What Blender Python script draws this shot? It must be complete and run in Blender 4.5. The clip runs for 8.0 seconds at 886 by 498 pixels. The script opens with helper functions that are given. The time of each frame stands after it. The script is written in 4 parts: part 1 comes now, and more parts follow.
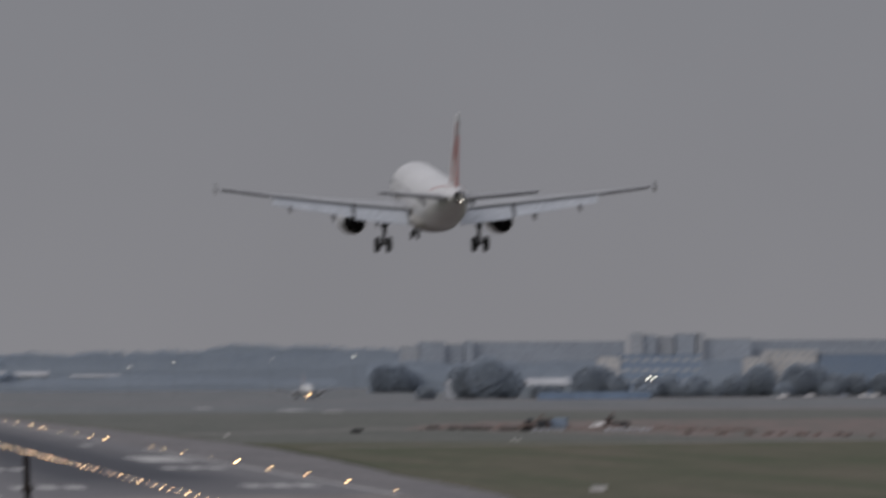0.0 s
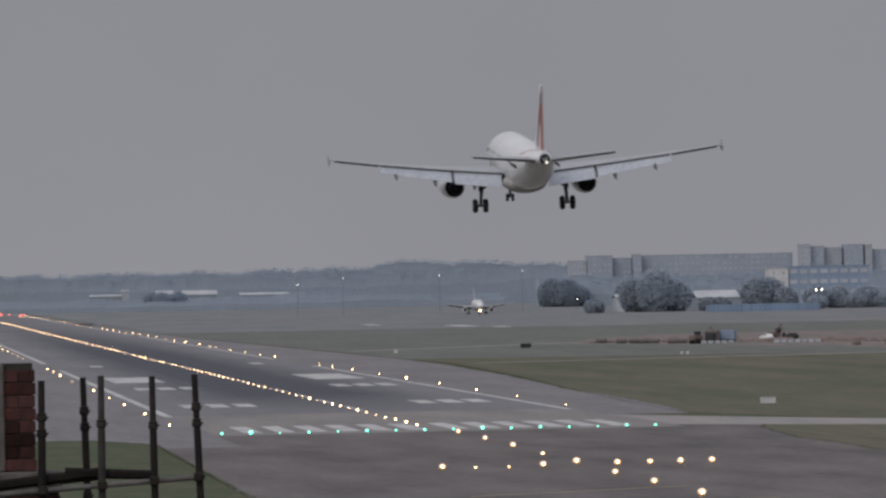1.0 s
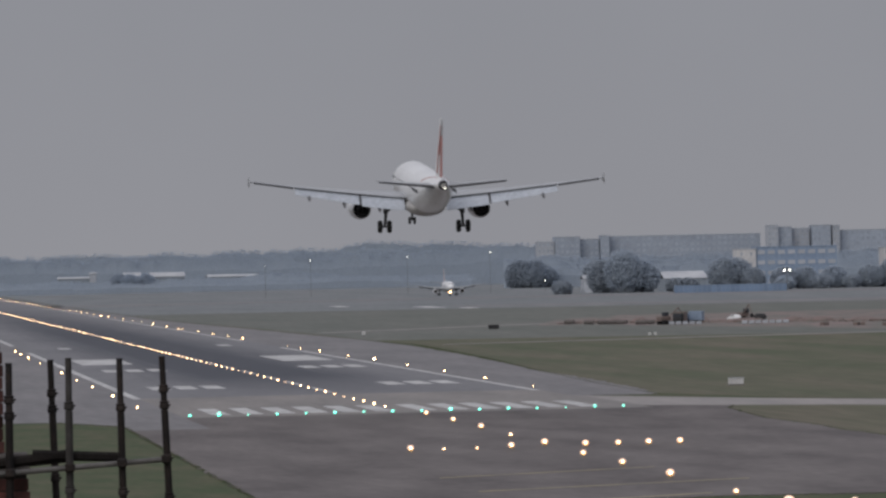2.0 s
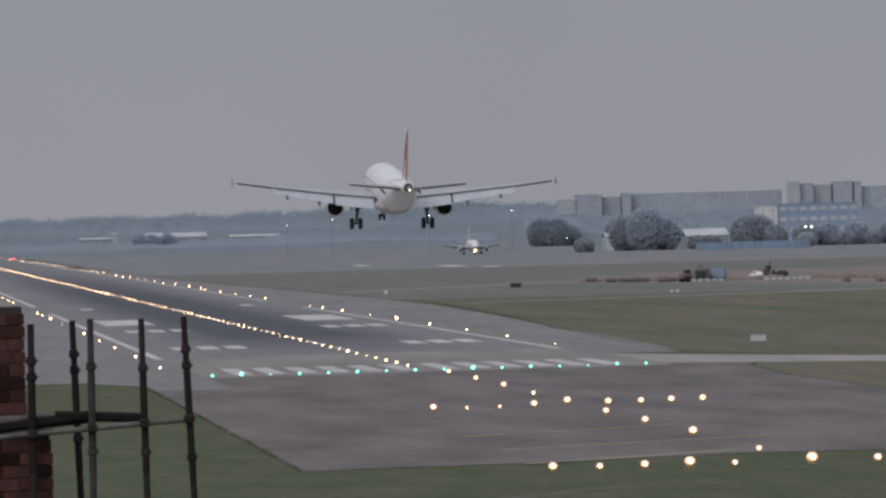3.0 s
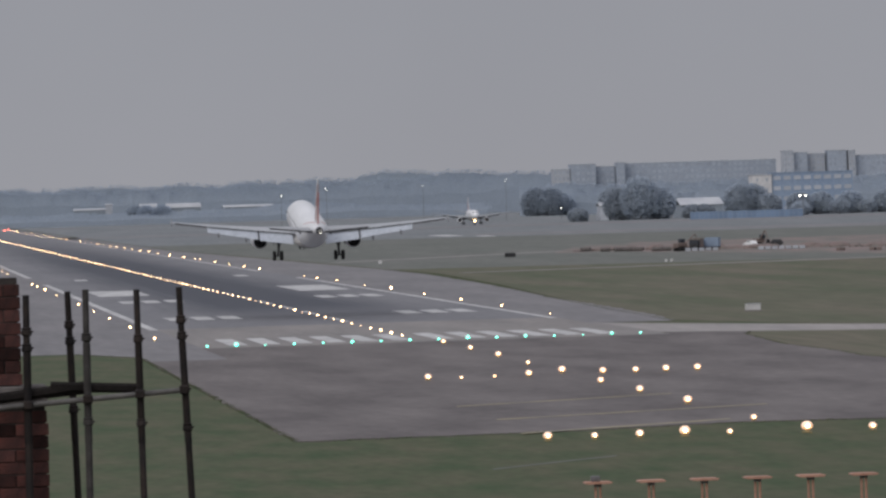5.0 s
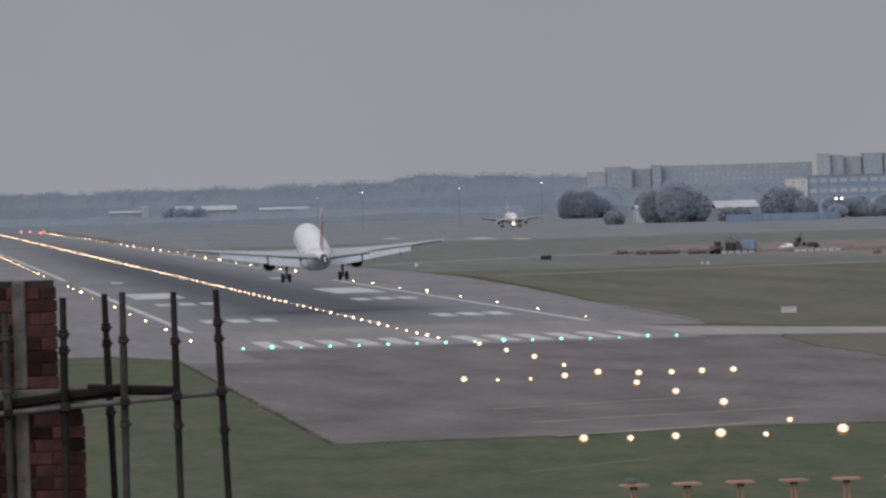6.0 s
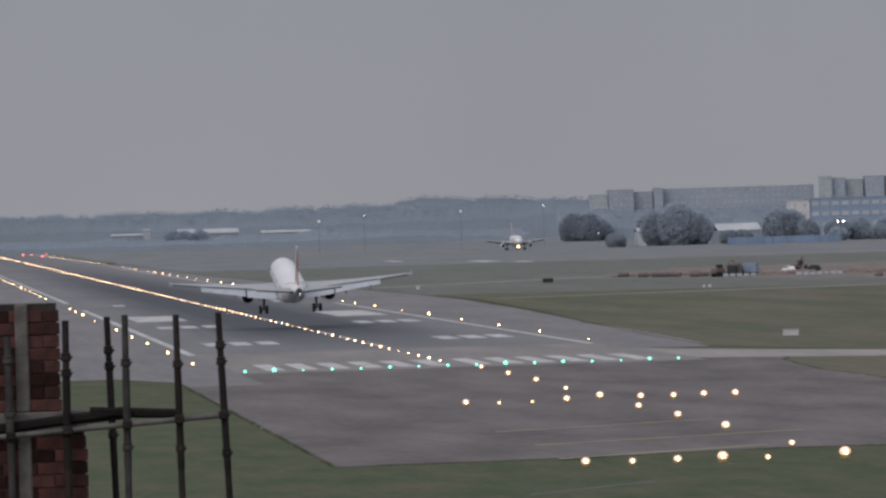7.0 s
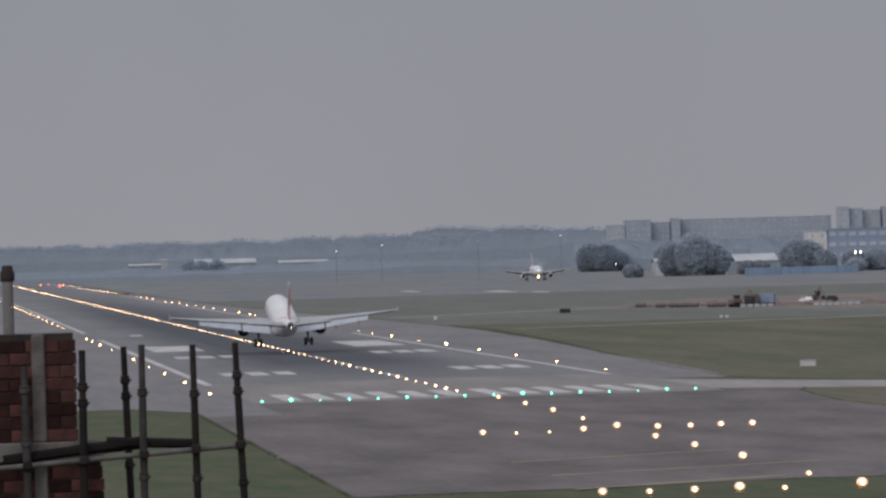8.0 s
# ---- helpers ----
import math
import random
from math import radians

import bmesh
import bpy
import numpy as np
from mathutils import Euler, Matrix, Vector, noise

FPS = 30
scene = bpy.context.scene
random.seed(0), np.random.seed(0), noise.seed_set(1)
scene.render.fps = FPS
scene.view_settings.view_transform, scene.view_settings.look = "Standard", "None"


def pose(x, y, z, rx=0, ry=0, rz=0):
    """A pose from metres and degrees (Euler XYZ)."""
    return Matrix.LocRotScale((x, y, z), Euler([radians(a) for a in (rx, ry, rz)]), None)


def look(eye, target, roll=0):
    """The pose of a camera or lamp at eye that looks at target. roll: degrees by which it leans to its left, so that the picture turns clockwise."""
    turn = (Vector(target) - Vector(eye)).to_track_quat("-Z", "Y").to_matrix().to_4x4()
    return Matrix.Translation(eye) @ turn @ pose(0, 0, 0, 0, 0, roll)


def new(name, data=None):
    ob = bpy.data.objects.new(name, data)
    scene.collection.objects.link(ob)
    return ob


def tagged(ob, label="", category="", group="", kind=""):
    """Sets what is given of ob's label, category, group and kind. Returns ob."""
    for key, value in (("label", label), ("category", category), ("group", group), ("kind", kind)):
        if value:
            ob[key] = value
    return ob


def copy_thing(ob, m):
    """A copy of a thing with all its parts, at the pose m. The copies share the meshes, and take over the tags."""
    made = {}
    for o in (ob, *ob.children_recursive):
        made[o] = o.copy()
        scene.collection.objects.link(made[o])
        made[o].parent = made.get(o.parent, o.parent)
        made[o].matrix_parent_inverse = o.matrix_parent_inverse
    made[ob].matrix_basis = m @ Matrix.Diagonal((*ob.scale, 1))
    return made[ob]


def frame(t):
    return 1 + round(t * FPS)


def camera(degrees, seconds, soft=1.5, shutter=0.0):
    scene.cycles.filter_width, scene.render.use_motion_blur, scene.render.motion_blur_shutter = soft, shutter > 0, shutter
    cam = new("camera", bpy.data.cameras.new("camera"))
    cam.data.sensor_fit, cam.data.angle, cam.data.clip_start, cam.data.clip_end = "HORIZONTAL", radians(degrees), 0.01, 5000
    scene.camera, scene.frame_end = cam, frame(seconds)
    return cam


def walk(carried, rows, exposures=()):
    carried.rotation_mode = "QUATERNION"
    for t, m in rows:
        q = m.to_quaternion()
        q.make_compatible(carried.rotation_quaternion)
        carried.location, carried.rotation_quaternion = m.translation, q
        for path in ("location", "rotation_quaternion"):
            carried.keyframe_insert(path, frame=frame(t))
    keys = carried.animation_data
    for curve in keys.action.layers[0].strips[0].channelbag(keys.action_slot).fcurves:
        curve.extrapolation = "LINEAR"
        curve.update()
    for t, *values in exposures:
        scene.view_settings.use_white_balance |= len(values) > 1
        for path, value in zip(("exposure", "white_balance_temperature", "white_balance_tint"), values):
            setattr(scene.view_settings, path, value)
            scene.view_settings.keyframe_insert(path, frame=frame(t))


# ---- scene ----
cam = camera(7.481, 8.0, soft=2.6, shutter=0.4)
EYE = Vector((-57.76, -700.0, 15.34))


def aim(yaw, pitch, roll, sway):
    """The camera's pose at its stand: degrees right of the runway's direction, up, and lean; metres of sway."""
    a, b = radians(yaw), radians(pitch)
    eye = EYE + Vector((sway, 0, 0))
    return look(eye, eye + 100 * Vector((math.sin(a) * math.cos(b), math.cos(a) * math.cos(b), math.sin(b))), roll)


VIEW = [
    (0.0, 6.2093, 0.9717, -0.393, 0.0000),
    (0.1, 5.7942, 0.6857, -0.571, 0.0000),
    (0.2, 5.4259, 0.4807, -0.380, 0.0000),
    (0.3, 5.1790, 0.3505, -0.569, 0.0000),
    (0.5, 4.9402, 0.2655, -0.894, 0.0030),
    (1.0, 4.7876, 0.2689, -1.111, 0.0100),
    (1.5, 5.0198, 0.1956, -1.214, 0.0115),
    (1.7, 5.0644, 0.1569, -1.180, 0.0120),
    (2.8, 4.9203, -0.1332, -1.530, 0.0170),
    (3.0, 4.8648, -0.2385, -1.562, 0.0170),
    (3.5, 4.8475, -0.3422, -1.653, 0.0175),
    (4.0, 4.9059, -0.4199, -1.735, 0.0155),
    (4.2, 4.8874, -0.4443, -1.740, 0.0145),
    (5.3, 4.9103, -0.4979, -1.715, 0.0105),
    (5.5, 4.8088, -0.4877, -1.701, 0.0095),
    (6.0, 4.6028, -0.4628, -1.700, 0.0055),
    (6.5, 4.6214, -0.3860, -1.690, 0.0040),
    (7.0, 4.5934, -0.2697, -1.707, 0.0010),
    (7.5, 4.5031, -0.1554, -1.675, 0.0030),
    (8.0, 4.4550, -0.0101, -1.645, 0.0040),
]
walk(cam, [(t, aim(a, b, c, d)) for t, a, b, c, d in VIEW],
     exposures=[(0.0, -0.37, 6580, 10.5), (0.4, -0.29, 6550, 10.5), (1.0, -0.12, 6490, 10.2), (1.7, -0.08, 6460, 10), (3.0, 0.01, 6410, 9.8), (3.5, 0.09, 6410, 9.8), (6.0, 0.08, 6410, 9.8), (7.0, 0.0, 6410, 9.8), (8.0, 0.0, 6410, 10)])

# ---- world and sun ----
world = bpy.data.worlds.new("overcast")
scene.world = world
world.use_nodes = True
wn, wl = world.node_tree.nodes, world.node_tree.links
wn.clear()
w_out = wn.new("ShaderNodeOutputWorld")
w_bg = wn.new("ShaderNodeBackground")
w_sky = wn.new("ShaderNodeTexSky")
w_sky.sky_type, w_sky.sun_disc = "NISHITA", False
w_sky.sun_elevation, w_sky.sun_rotation = radians(24), radians(215)
w_sky.air_density, w_sky.dust_density = 1.0, 6.0
w_geo = wn.new("ShaderNodeTexCoord")
w_sep = wn.new("ShaderNodeSeparateXYZ")
w_ramp = wn.new("ShaderNodeValToRGB")
w_mix = wn.new("ShaderNodeMix")
w_mix.data_type = "RGBA"
wl.new(w_geo.outputs["Generated"], w_sep.inputs[0])
wl.new(w_sep.outputs["Z"], w_ramp.inputs[0])
# an overcast sky: grey at the horizon, three times as bright overhead
w_ramp.color_ramp.elements[0].position, w_ramp.color_ramp.elements[0].color = 0.0, (3.1, 3.11, 3.37, 1)
w_ramp.color_ramp.elements[1].position, w_ramp.color_ramp.elements[1].color = 1.0, (8.8, 8.8, 9.5, 1)
w_low = w_ramp.color_ramp.elements.new(0.06)
w_low.color = (2.88, 2.95, 3.26, 1)
w_mix.inputs["Factor"].default_value = 0.05
wl.new(w_ramp.outputs[0], w_mix.inputs["A"])
wl.new(w_sky.outputs[0], w_mix.inputs["B"])
w_noise, w_map, w_mul = wn.new("ShaderNodeTexNoise"), wn.new("ShaderNodeMapRange"), wn.new("ShaderNodeVectorMath")
w_noise.inputs["Scale"].default_value, w_noise.inputs["Detail"].default_value = 14.0, 4
w_map.inputs["To Min"].default_value, w_map.inputs["To Max"].default_value = 0.93, 1.07
w_mul.operation = "MULTIPLY"
wl.new(w_geo.outputs["Generated"], w_noise.inputs[0])
wl.new(w_noise.outputs["Fac"], w_map.inputs["Value"])
wl.new(w_mix.outputs["Result"], w_mul.inputs[0])
wl.new(w_map.outputs[0], w_mul.inputs[1])
wl.new(w_mul.outputs[0], w_bg.inputs[0])
w_bg.inputs[1].default_value = 0.1
wl.new(w_bg.outputs[0], w_out.inputs[0])

sun = new("sun", bpy.data.lights.new("sun", "SUN"))
sun.data.energy, sun.data.angle, sun.data.color = 0.9, radians(40), (1.0, 0.97, 0.93)
sun.matrix_world = look((-70, -100, 62), (0, 0, 0))
scene.view_settings.exposure = 0.0


# ---- materials ----
def mat(name, col, col2=None, rough=0.7, metal=0.0, big=0.3, fine=12.0, bump=0.15, vary=0.0, stretch=(1, 1, 1), contrast=0.35, coat=0.0, spec=0.5):
    """A surface with patches between two colours, fine grain, relief and, between pieces, a change of tone."""
    m = bpy.data.materials.new(name)
    m.use_nodes = True
    n, l = m.node_tree.nodes, m.node_tree.links
    b = n["Principled BSDF"]
    b.inputs["Roughness"].default_value, b.inputs["Metallic"].default_value = rough, metal
    b.inputs["Coat Weight"].default_value, b.inputs["Specular IOR Level"].default_value = coat, spec
    co, mp = n.new("ShaderNodeTexCoord"), n.new("ShaderNodeMapping")
    mp.inputs["Scale"].default_value = stretch
    l.new(co.outputs["Object"], mp.inputs[0])
    n1, n2 = n.new("ShaderNodeTexNoise"), n.new("ShaderNodeTexNoise")
    n1.inputs["Scale"].default_value, n1.inputs["Detail"].default_value = big, 5
    n2.inputs["Scale"].default_value, n2.inputs["Detail"].default_value = fine, 3
    l.new(mp.outputs[0], n1.inputs[0])
    l.new(mp.outputs[0], n2.inputs[0])
    ramp = n.new("ShaderNodeValToRGB")
    ramp.color_ramp.elements[0].position, ramp.color_ramp.elements[1].position = 0.5 - contrast / 2, 0.5 + contrast / 2
    c2 = col2 or tuple(c * 0.82 for c in col)
    ramp.color_ramp.elements[0].color, ramp.color_ramp.elements[1].color = (*col, 1), (*c2, 1)
    l.new(n1.outputs["Fac"], ramp.inputs[0])
    hs = n.new("ShaderNodeHueSaturation")
    l.new(ramp.outputs[0], hs.inputs["Color"])
    mr = n.new("ShaderNodeMapRange")
    mr.inputs["From Min"].default_value, mr.inputs["From Max"].default_value = 0.3, 0.7
    mr.inputs["To Min"].default_value, mr.inputs["To Max"].default_value = 0.88, 1.12
    l.new(n2.outputs["Fac"], mr.inputs["Value"])
    value = mr.outputs[0]
    if vary:
        oi, mv, mu = n.new("ShaderNodeObjectInfo"), n.new("ShaderNodeMapRange"), n.new("ShaderNodeMath")
        mv.inputs["To Min"].default_value, mv.inputs["To Max"].default_value = 1 - vary, 1 + vary
        mu.operation = "MULTIPLY"
        l.new(oi.outputs["Random"], mv.inputs["Value"])
        l.new(value, mu.inputs[0])
        l.new(mv.outputs[0], mu.inputs[1])
        value = mu.outputs[0]
    l.new(value, hs.inputs["Value"])
    l.new(hs.outputs[0], b.inputs["Base Color"])
    if bump:
        bp = n.new("ShaderNodeBump")
        bp.inputs["Strength"].default_value, bp.inputs["Distance"].default_value = bump, 0.02
        l.new(n2.outputs["Fac"], bp.inputs["Height"])
        l.new(bp.outputs[0], b.inputs["Normal"])
    return m


def leafy(name, col, col2, vary=0.15):
    """Foliage: each clump of leaves has its own tone, and some light goes through."""
    m = mat(name, col, col2, rough=0.8, big=0.12, fine=1.5, bump=0.0, vary=vary)
    n, l = m.node_tree.nodes, m.node_tree.links
    b = n["Principled BSDF"]
    src = b.inputs["Base Color"].links[0].from_socket
    geo, mr, hs = n.new("ShaderNodeNewGeometry"), n.new("ShaderNodeMapRange"), n.new("ShaderNodeHueSaturation")
    mr.inputs["To Min"].default_value, mr.inputs["To Max"].default_value = 0.93, 1.07
    l.new(geo.outputs["Random Per Island"], mr.inputs["Value"])
    l.new(mr.outputs[0], hs.inputs["Value"])
    l.new(src, hs.inputs["Color"])
    l.new(hs.outputs[0], b.inputs["Base Color"])
    tr, mx = n.new("ShaderNodeBsdfTranslucent"), n.new("ShaderNodeMixShader")
    l.new(hs.outputs[0], tr.inputs[0])
    mx.inputs[0].default_value = 0.52
    l.new(b.outputs[0], mx.inputs[1])
    l.new(tr.outputs[0], mx.inputs[2])
    l.new(mx.outputs[0], n["Material Output"].inputs[0])
    return m


def glow(name, col, low, high):
    """A lamp's lens; lamps of one kind burn unevenly."""
    m = bpy.data.materials.new(name)
    m.use_nodes = True
    n, l = m.node_tree.nodes, m.node_tree.links
    b = n["Principled BSDF"]
    b.inputs["Base Color"].default_value = (0.8, 0.8, 0.8, 1)
    b.inputs["Emission Color"].default_value = (*col, 1)
    oi, mr = n.new("ShaderNodeObjectInfo"), n.new("ShaderNodeMapRange")
    mr.inputs["To Min"].default_value, mr.inputs["To Max"].default_value = low, high
    l.new(oi.outputs["Random"], mr.inputs["Value"])
    l.new(mr.outputs[0], b.inputs["Emission Strength"])
    return m


GRASS = mat("grass", (0.05, 0.075, 0.036), (0.1, 0.095, 0.06), 0.95, big=0.3, fine=1.4, bump=0.4, stretch=(1, 0.25, 1), contrast=0.42, spec=0.15)
# slightly warm tint stands in for glare of the approach lamps
ASPHALT = mat("weathered_asphalt", (0.152, 0.135, 0.131), (0.092, 0.08, 0.079), 0.85, big=0.14, fine=1.1, stretch=(1, 0.2, 1), contrast=0.32, spec=0.3)
APRON = mat("pale_asphalt", (0.185, 0.175, 0.18), (0.135, 0.13, 0.136), 0.85, big=0.12, fine=0.8, stretch=(1, 0.1, 1))
CONCRETE = mat("old_concrete", (0.23, 0.21, 0.2), (0.165, 0.154, 0.15), 0.85, big=0.15, fine=1.2, stretch=(1, 0.12, 1))
ROAD_CONC = mat("pale_road_concrete", (0.3, 0.275, 0.262), (0.22, 0.205, 0.2), 0.85, big=0.15, fine=1.2, stretch=(1, 0.12, 1))
PAINT = mat("worn_white_paint", (0.54, 0.535, 0.53), (0.33, 0.325, 0.325), 0.7, big=0.35, fine=2.0, stretch=(1, 0.3, 1))
YELLOW = mat("worn_yellow_paint", (0.32, 0.27, 0.16), (0.2, 0.18, 0.14), 0.8, big=0.3, fine=2.0)
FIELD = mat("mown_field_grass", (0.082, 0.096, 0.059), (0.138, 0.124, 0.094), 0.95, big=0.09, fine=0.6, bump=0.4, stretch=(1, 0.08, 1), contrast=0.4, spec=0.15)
TUFT = leafy("grass_tuft", (0.13, 0.17, 0.1), (0.2, 0.19, 0.13))
# step between near and far grass tones, imitating haze growing with distance
MIDFIELD = mat("paled_mid_grass", (0.118, 0.128, 0.115), (0.162, 0.163, 0.15), 0.95, big=0.07, fine=0.5, stretch=(1, 0.1, 1), contrast=0.5, spec=0.15)
# wall colour lightened to stand in for distance haze
HAZY_WALL = mat("haze_paled_render", (0.42, 0.44, 0.48), (0.37, 0.39, 0.43), 0.85, big=0.08, fine=0.8, vary=0.1)
# dark metal colour that holds the wing's shade
SLOT = mat("shaded_metal", (0.05, 0.05, 0.054), (0.08, 0.08, 0.085), 0.5, 0.2, big=1.0, fine=6.0)
# grass colour greyed and lightened in place of distance haze
FAR_GRASS = mat("hazed_far_grass", (0.155, 0.17, 0.178), (0.21, 0.215, 0.222), 0.95, big=0.05, fine=0.5, stretch=(1, 0.1, 1), contrast=0.5, spec=0.15)
SOIL = mat("red_soil", (0.205, 0.15, 0.14), (0.12, 0.12, 0.105), 0.95, big=0.2, fine=0.9, bump=0.6, stretch=(1, 0.12, 1), contrast=0.2)
BRICK = mat("red_brick", (0.095, 0.037, 0.032), (0.042, 0.022, 0.021), 0.9, big=7.0, fine=60.0, bump=0.6, vary=0.6, spec=0.15)
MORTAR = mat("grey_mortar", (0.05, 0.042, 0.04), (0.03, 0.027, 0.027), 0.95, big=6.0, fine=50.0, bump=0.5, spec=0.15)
RAW_CONCRETE = mat("raw_concrete", (0.18, 0.162, 0.155), (0.085, 0.077, 0.076), 0.9, big=5.0, fine=40.0, bump=0.4, spec=0.15)
RUSTY = mat("dull_steel_tube", (0.02, 0.018, 0.019), (0.036, 0.028, 0.025), 0.85, 0.1, big=9.0, fine=70.0, bump=0.3, vary=0.3, spec=0.15)
PALE_TUBE = mat("pale_steel_tube", (0.12, 0.112, 0.108), (0.06, 0.056, 0.054), 0.7, 0.2, big=8.0, fine=60.0, vary=0.1)
MID_TUBE = mat("grey_steel_tube", (0.06, 0.055, 0.054), (0.035, 0.032, 0.031), 0.8, 0.1, big=8.0, fine=60.0, vary=0.1, spec=0.2)
PIPE_GREY = mat("grey_pipe", (0.19, 0.18, 0.18), (0.14, 0.132, 0.13), 0.7, big=4.0, fine=30.0, spec=0.2)
CAP_BROWN = mat("brown_cap", (0.05, 0.035, 0.033), (0.035, 0.026, 0.025), 0.8, big=8.0, fine=40.0, spec=0.2)
TIMBER = mat("dark_timber", (0.011, 0.01, 0.01), (0.022, 0.019, 0.018), 0.95, big=6.0, fine=50.0, bump=0.5, spec=0.08)
WHITE = mat("white_aircraft_paint", (0.8, 0.8, 0.81), (0.72, 0.72, 0.73), 0.35, big=0.25, fine=3.0, bump=0.02, coat=0.3)
WING_GREY = mat("light_grey_aircraft_paint", (0.38, 0.39, 0.41), (0.32, 0.33, 0.35), 0.45, big=0.4, fine=3.0, bump=0.02)
FLAP_PAINT = mat("pale_flap_paint", (0.45, 0.48, 0.53), (0.38, 0.41, 0.46), 0.45, big=0.5, fine=3.0, bump=0.02)
BELLY = mat("mottled_grey_white_paint", (0.5, 0.49, 0.48), (0.3, 0.29, 0.28), 0.5, big=0.5, fine=4.0, bump=0.02)
# red dulled towards pink, with the haze put into the paint colour
RED = mat("red_aircraft_paint", (0.42, 0.15, 0.13), (0.36, 0.13, 0.12), 0.4, big=0.4, fine=4.0, bump=0.02)
DARK = mat("dark_metal", (0.025, 0.025, 0.028), (0.04, 0.04, 0.042), 0.5, 0.6, big=1.5, fine=9.0)
TYRE = mat("tyre_rubber", (0.02, 0.02, 0.021), (0.03, 0.03, 0.03), 0.85, big=3.0, fine=20.0, spec=0.15)
GEAR = mat("gear_leg_paint", (0.2, 0.2, 0.21), (0.1, 0.1, 0.1), 0.5, 0.4, big=2.0, fine=14.0)
LEG = mat("dark_leg_paint", (0.07, 0.07, 0.075), (0.04, 0.04, 0.043), 0.55, 0.3, big=2.0, fine=14.0)
GLASS = mat("dark_window_glass", (0.03, 0.035, 0.045), (0.05, 0.055, 0.065), 0.1, big=0.2, fine=2.0, bump=0)
ORANGE = mat("faded_orange_paint", (0.46, 0.23, 0.16), (0.36, 0.2, 0.145), 0.7, big=1.5, fine=9.0, vary=0.1)
OCHRE = mat("dull_ochre_paint", (0.19, 0.145, 0.13), (0.15, 0.12, 0.11), 0.8, big=0.6, fine=4.0)
YELLOWCASE = mat("lamp_housing", (0.3, 0.25, 0.12), (0.2, 0.18, 0.1), 0.6, big=3.0, fine=20.0)
# both blues desaturated and lightened to imitate distance haze
BLUE = mat("haze_paled_blue_metal", (0.21, 0.275, 0.38), (0.235, 0.295, 0.385), 0.7, big=0.1, fine=0.8, vary=0.15)
FENCE_BLUE = mat("blue_fence_sheet", (0.15, 0.225, 0.345), (0.18, 0.245, 0.35), 0.7, big=0.4, fine=1.5, vary=0.12)
PALE_WALL = mat("dull_whitewash", (0.58, 0.57, 0.57), (0.48, 0.475, 0.48), 0.85, big=0.1, fine=1.0, vary=0.1)
# grey blue tone includes the haze over the far blocks
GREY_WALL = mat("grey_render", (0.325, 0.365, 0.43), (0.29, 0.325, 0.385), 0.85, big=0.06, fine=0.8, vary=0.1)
ROOF = mat("pale_roof_sheet", (0.45, 0.46, 0.48), (0.36, 0.37, 0.4), 0.6, big=0.1, fine=1.0, vary=0.1)
# toned like the haze-paled woods behind the sheds
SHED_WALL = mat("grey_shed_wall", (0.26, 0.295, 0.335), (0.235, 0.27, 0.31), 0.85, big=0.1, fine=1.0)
BARK = mat("bark", (0.12, 0.1, 0.08), (0.08, 0.07, 0.06), 0.9, big=1.0, fine=6.0)
# leaf colours paled and blued to stand in for distance haze
LEAF = leafy("haze_paled_leaves", (0.385, 0.435, 0.5), (0.415, 0.465, 0.525))
LEAF_FAR = leafy("haze_paled_far_leaves", (0.37, 0.425, 0.5), (0.395, 0.45, 0.52))
LAMP_WARM = glow("warm_lamp", (1.0, 0.6, 0.27), 7, 15)
LAMP_EDGE = glow("edge_lamp", (1.0, 0.6, 0.27), 18, 50)
LAMP_WHITE = glow("white_lamp", (1.0, 0.63, 0.3), 8, 26)
# weaker tinted glow for the halo round each lamp
AMBER_HALO = glow("amber_glass", (1.0, 0.46, 0.16), 0.7, 1.1)
EDGE_HALO = glow("bright_amber_halo", (1.0, 0.52, 0.2), 1.6, 3.2)
GREEN_HALO = glow("green_halo", (0.02, 0.6, 0.4), 0.5, 0.9)
# panes kept close to the wall tone, as haze would leave them
WINDOW_DULL = mat("haze_dulled_glass", (0.3, 0.335, 0.39), (0.33, 0.365, 0.42), 0.4, big=0.5, fine=3.0, bump=0, vary=0.15)
LAMP_GREEN = glow("green_lamp", (0.05, 0.8, 0.55), 4, 10)
LAMP_RED = glow("red_lamp", (1.0, 0.12, 0.06), 6, 12)
LAMP_COOL = glow("cool_lamp", (1.0, 0.95, 0.8), 8, 14)


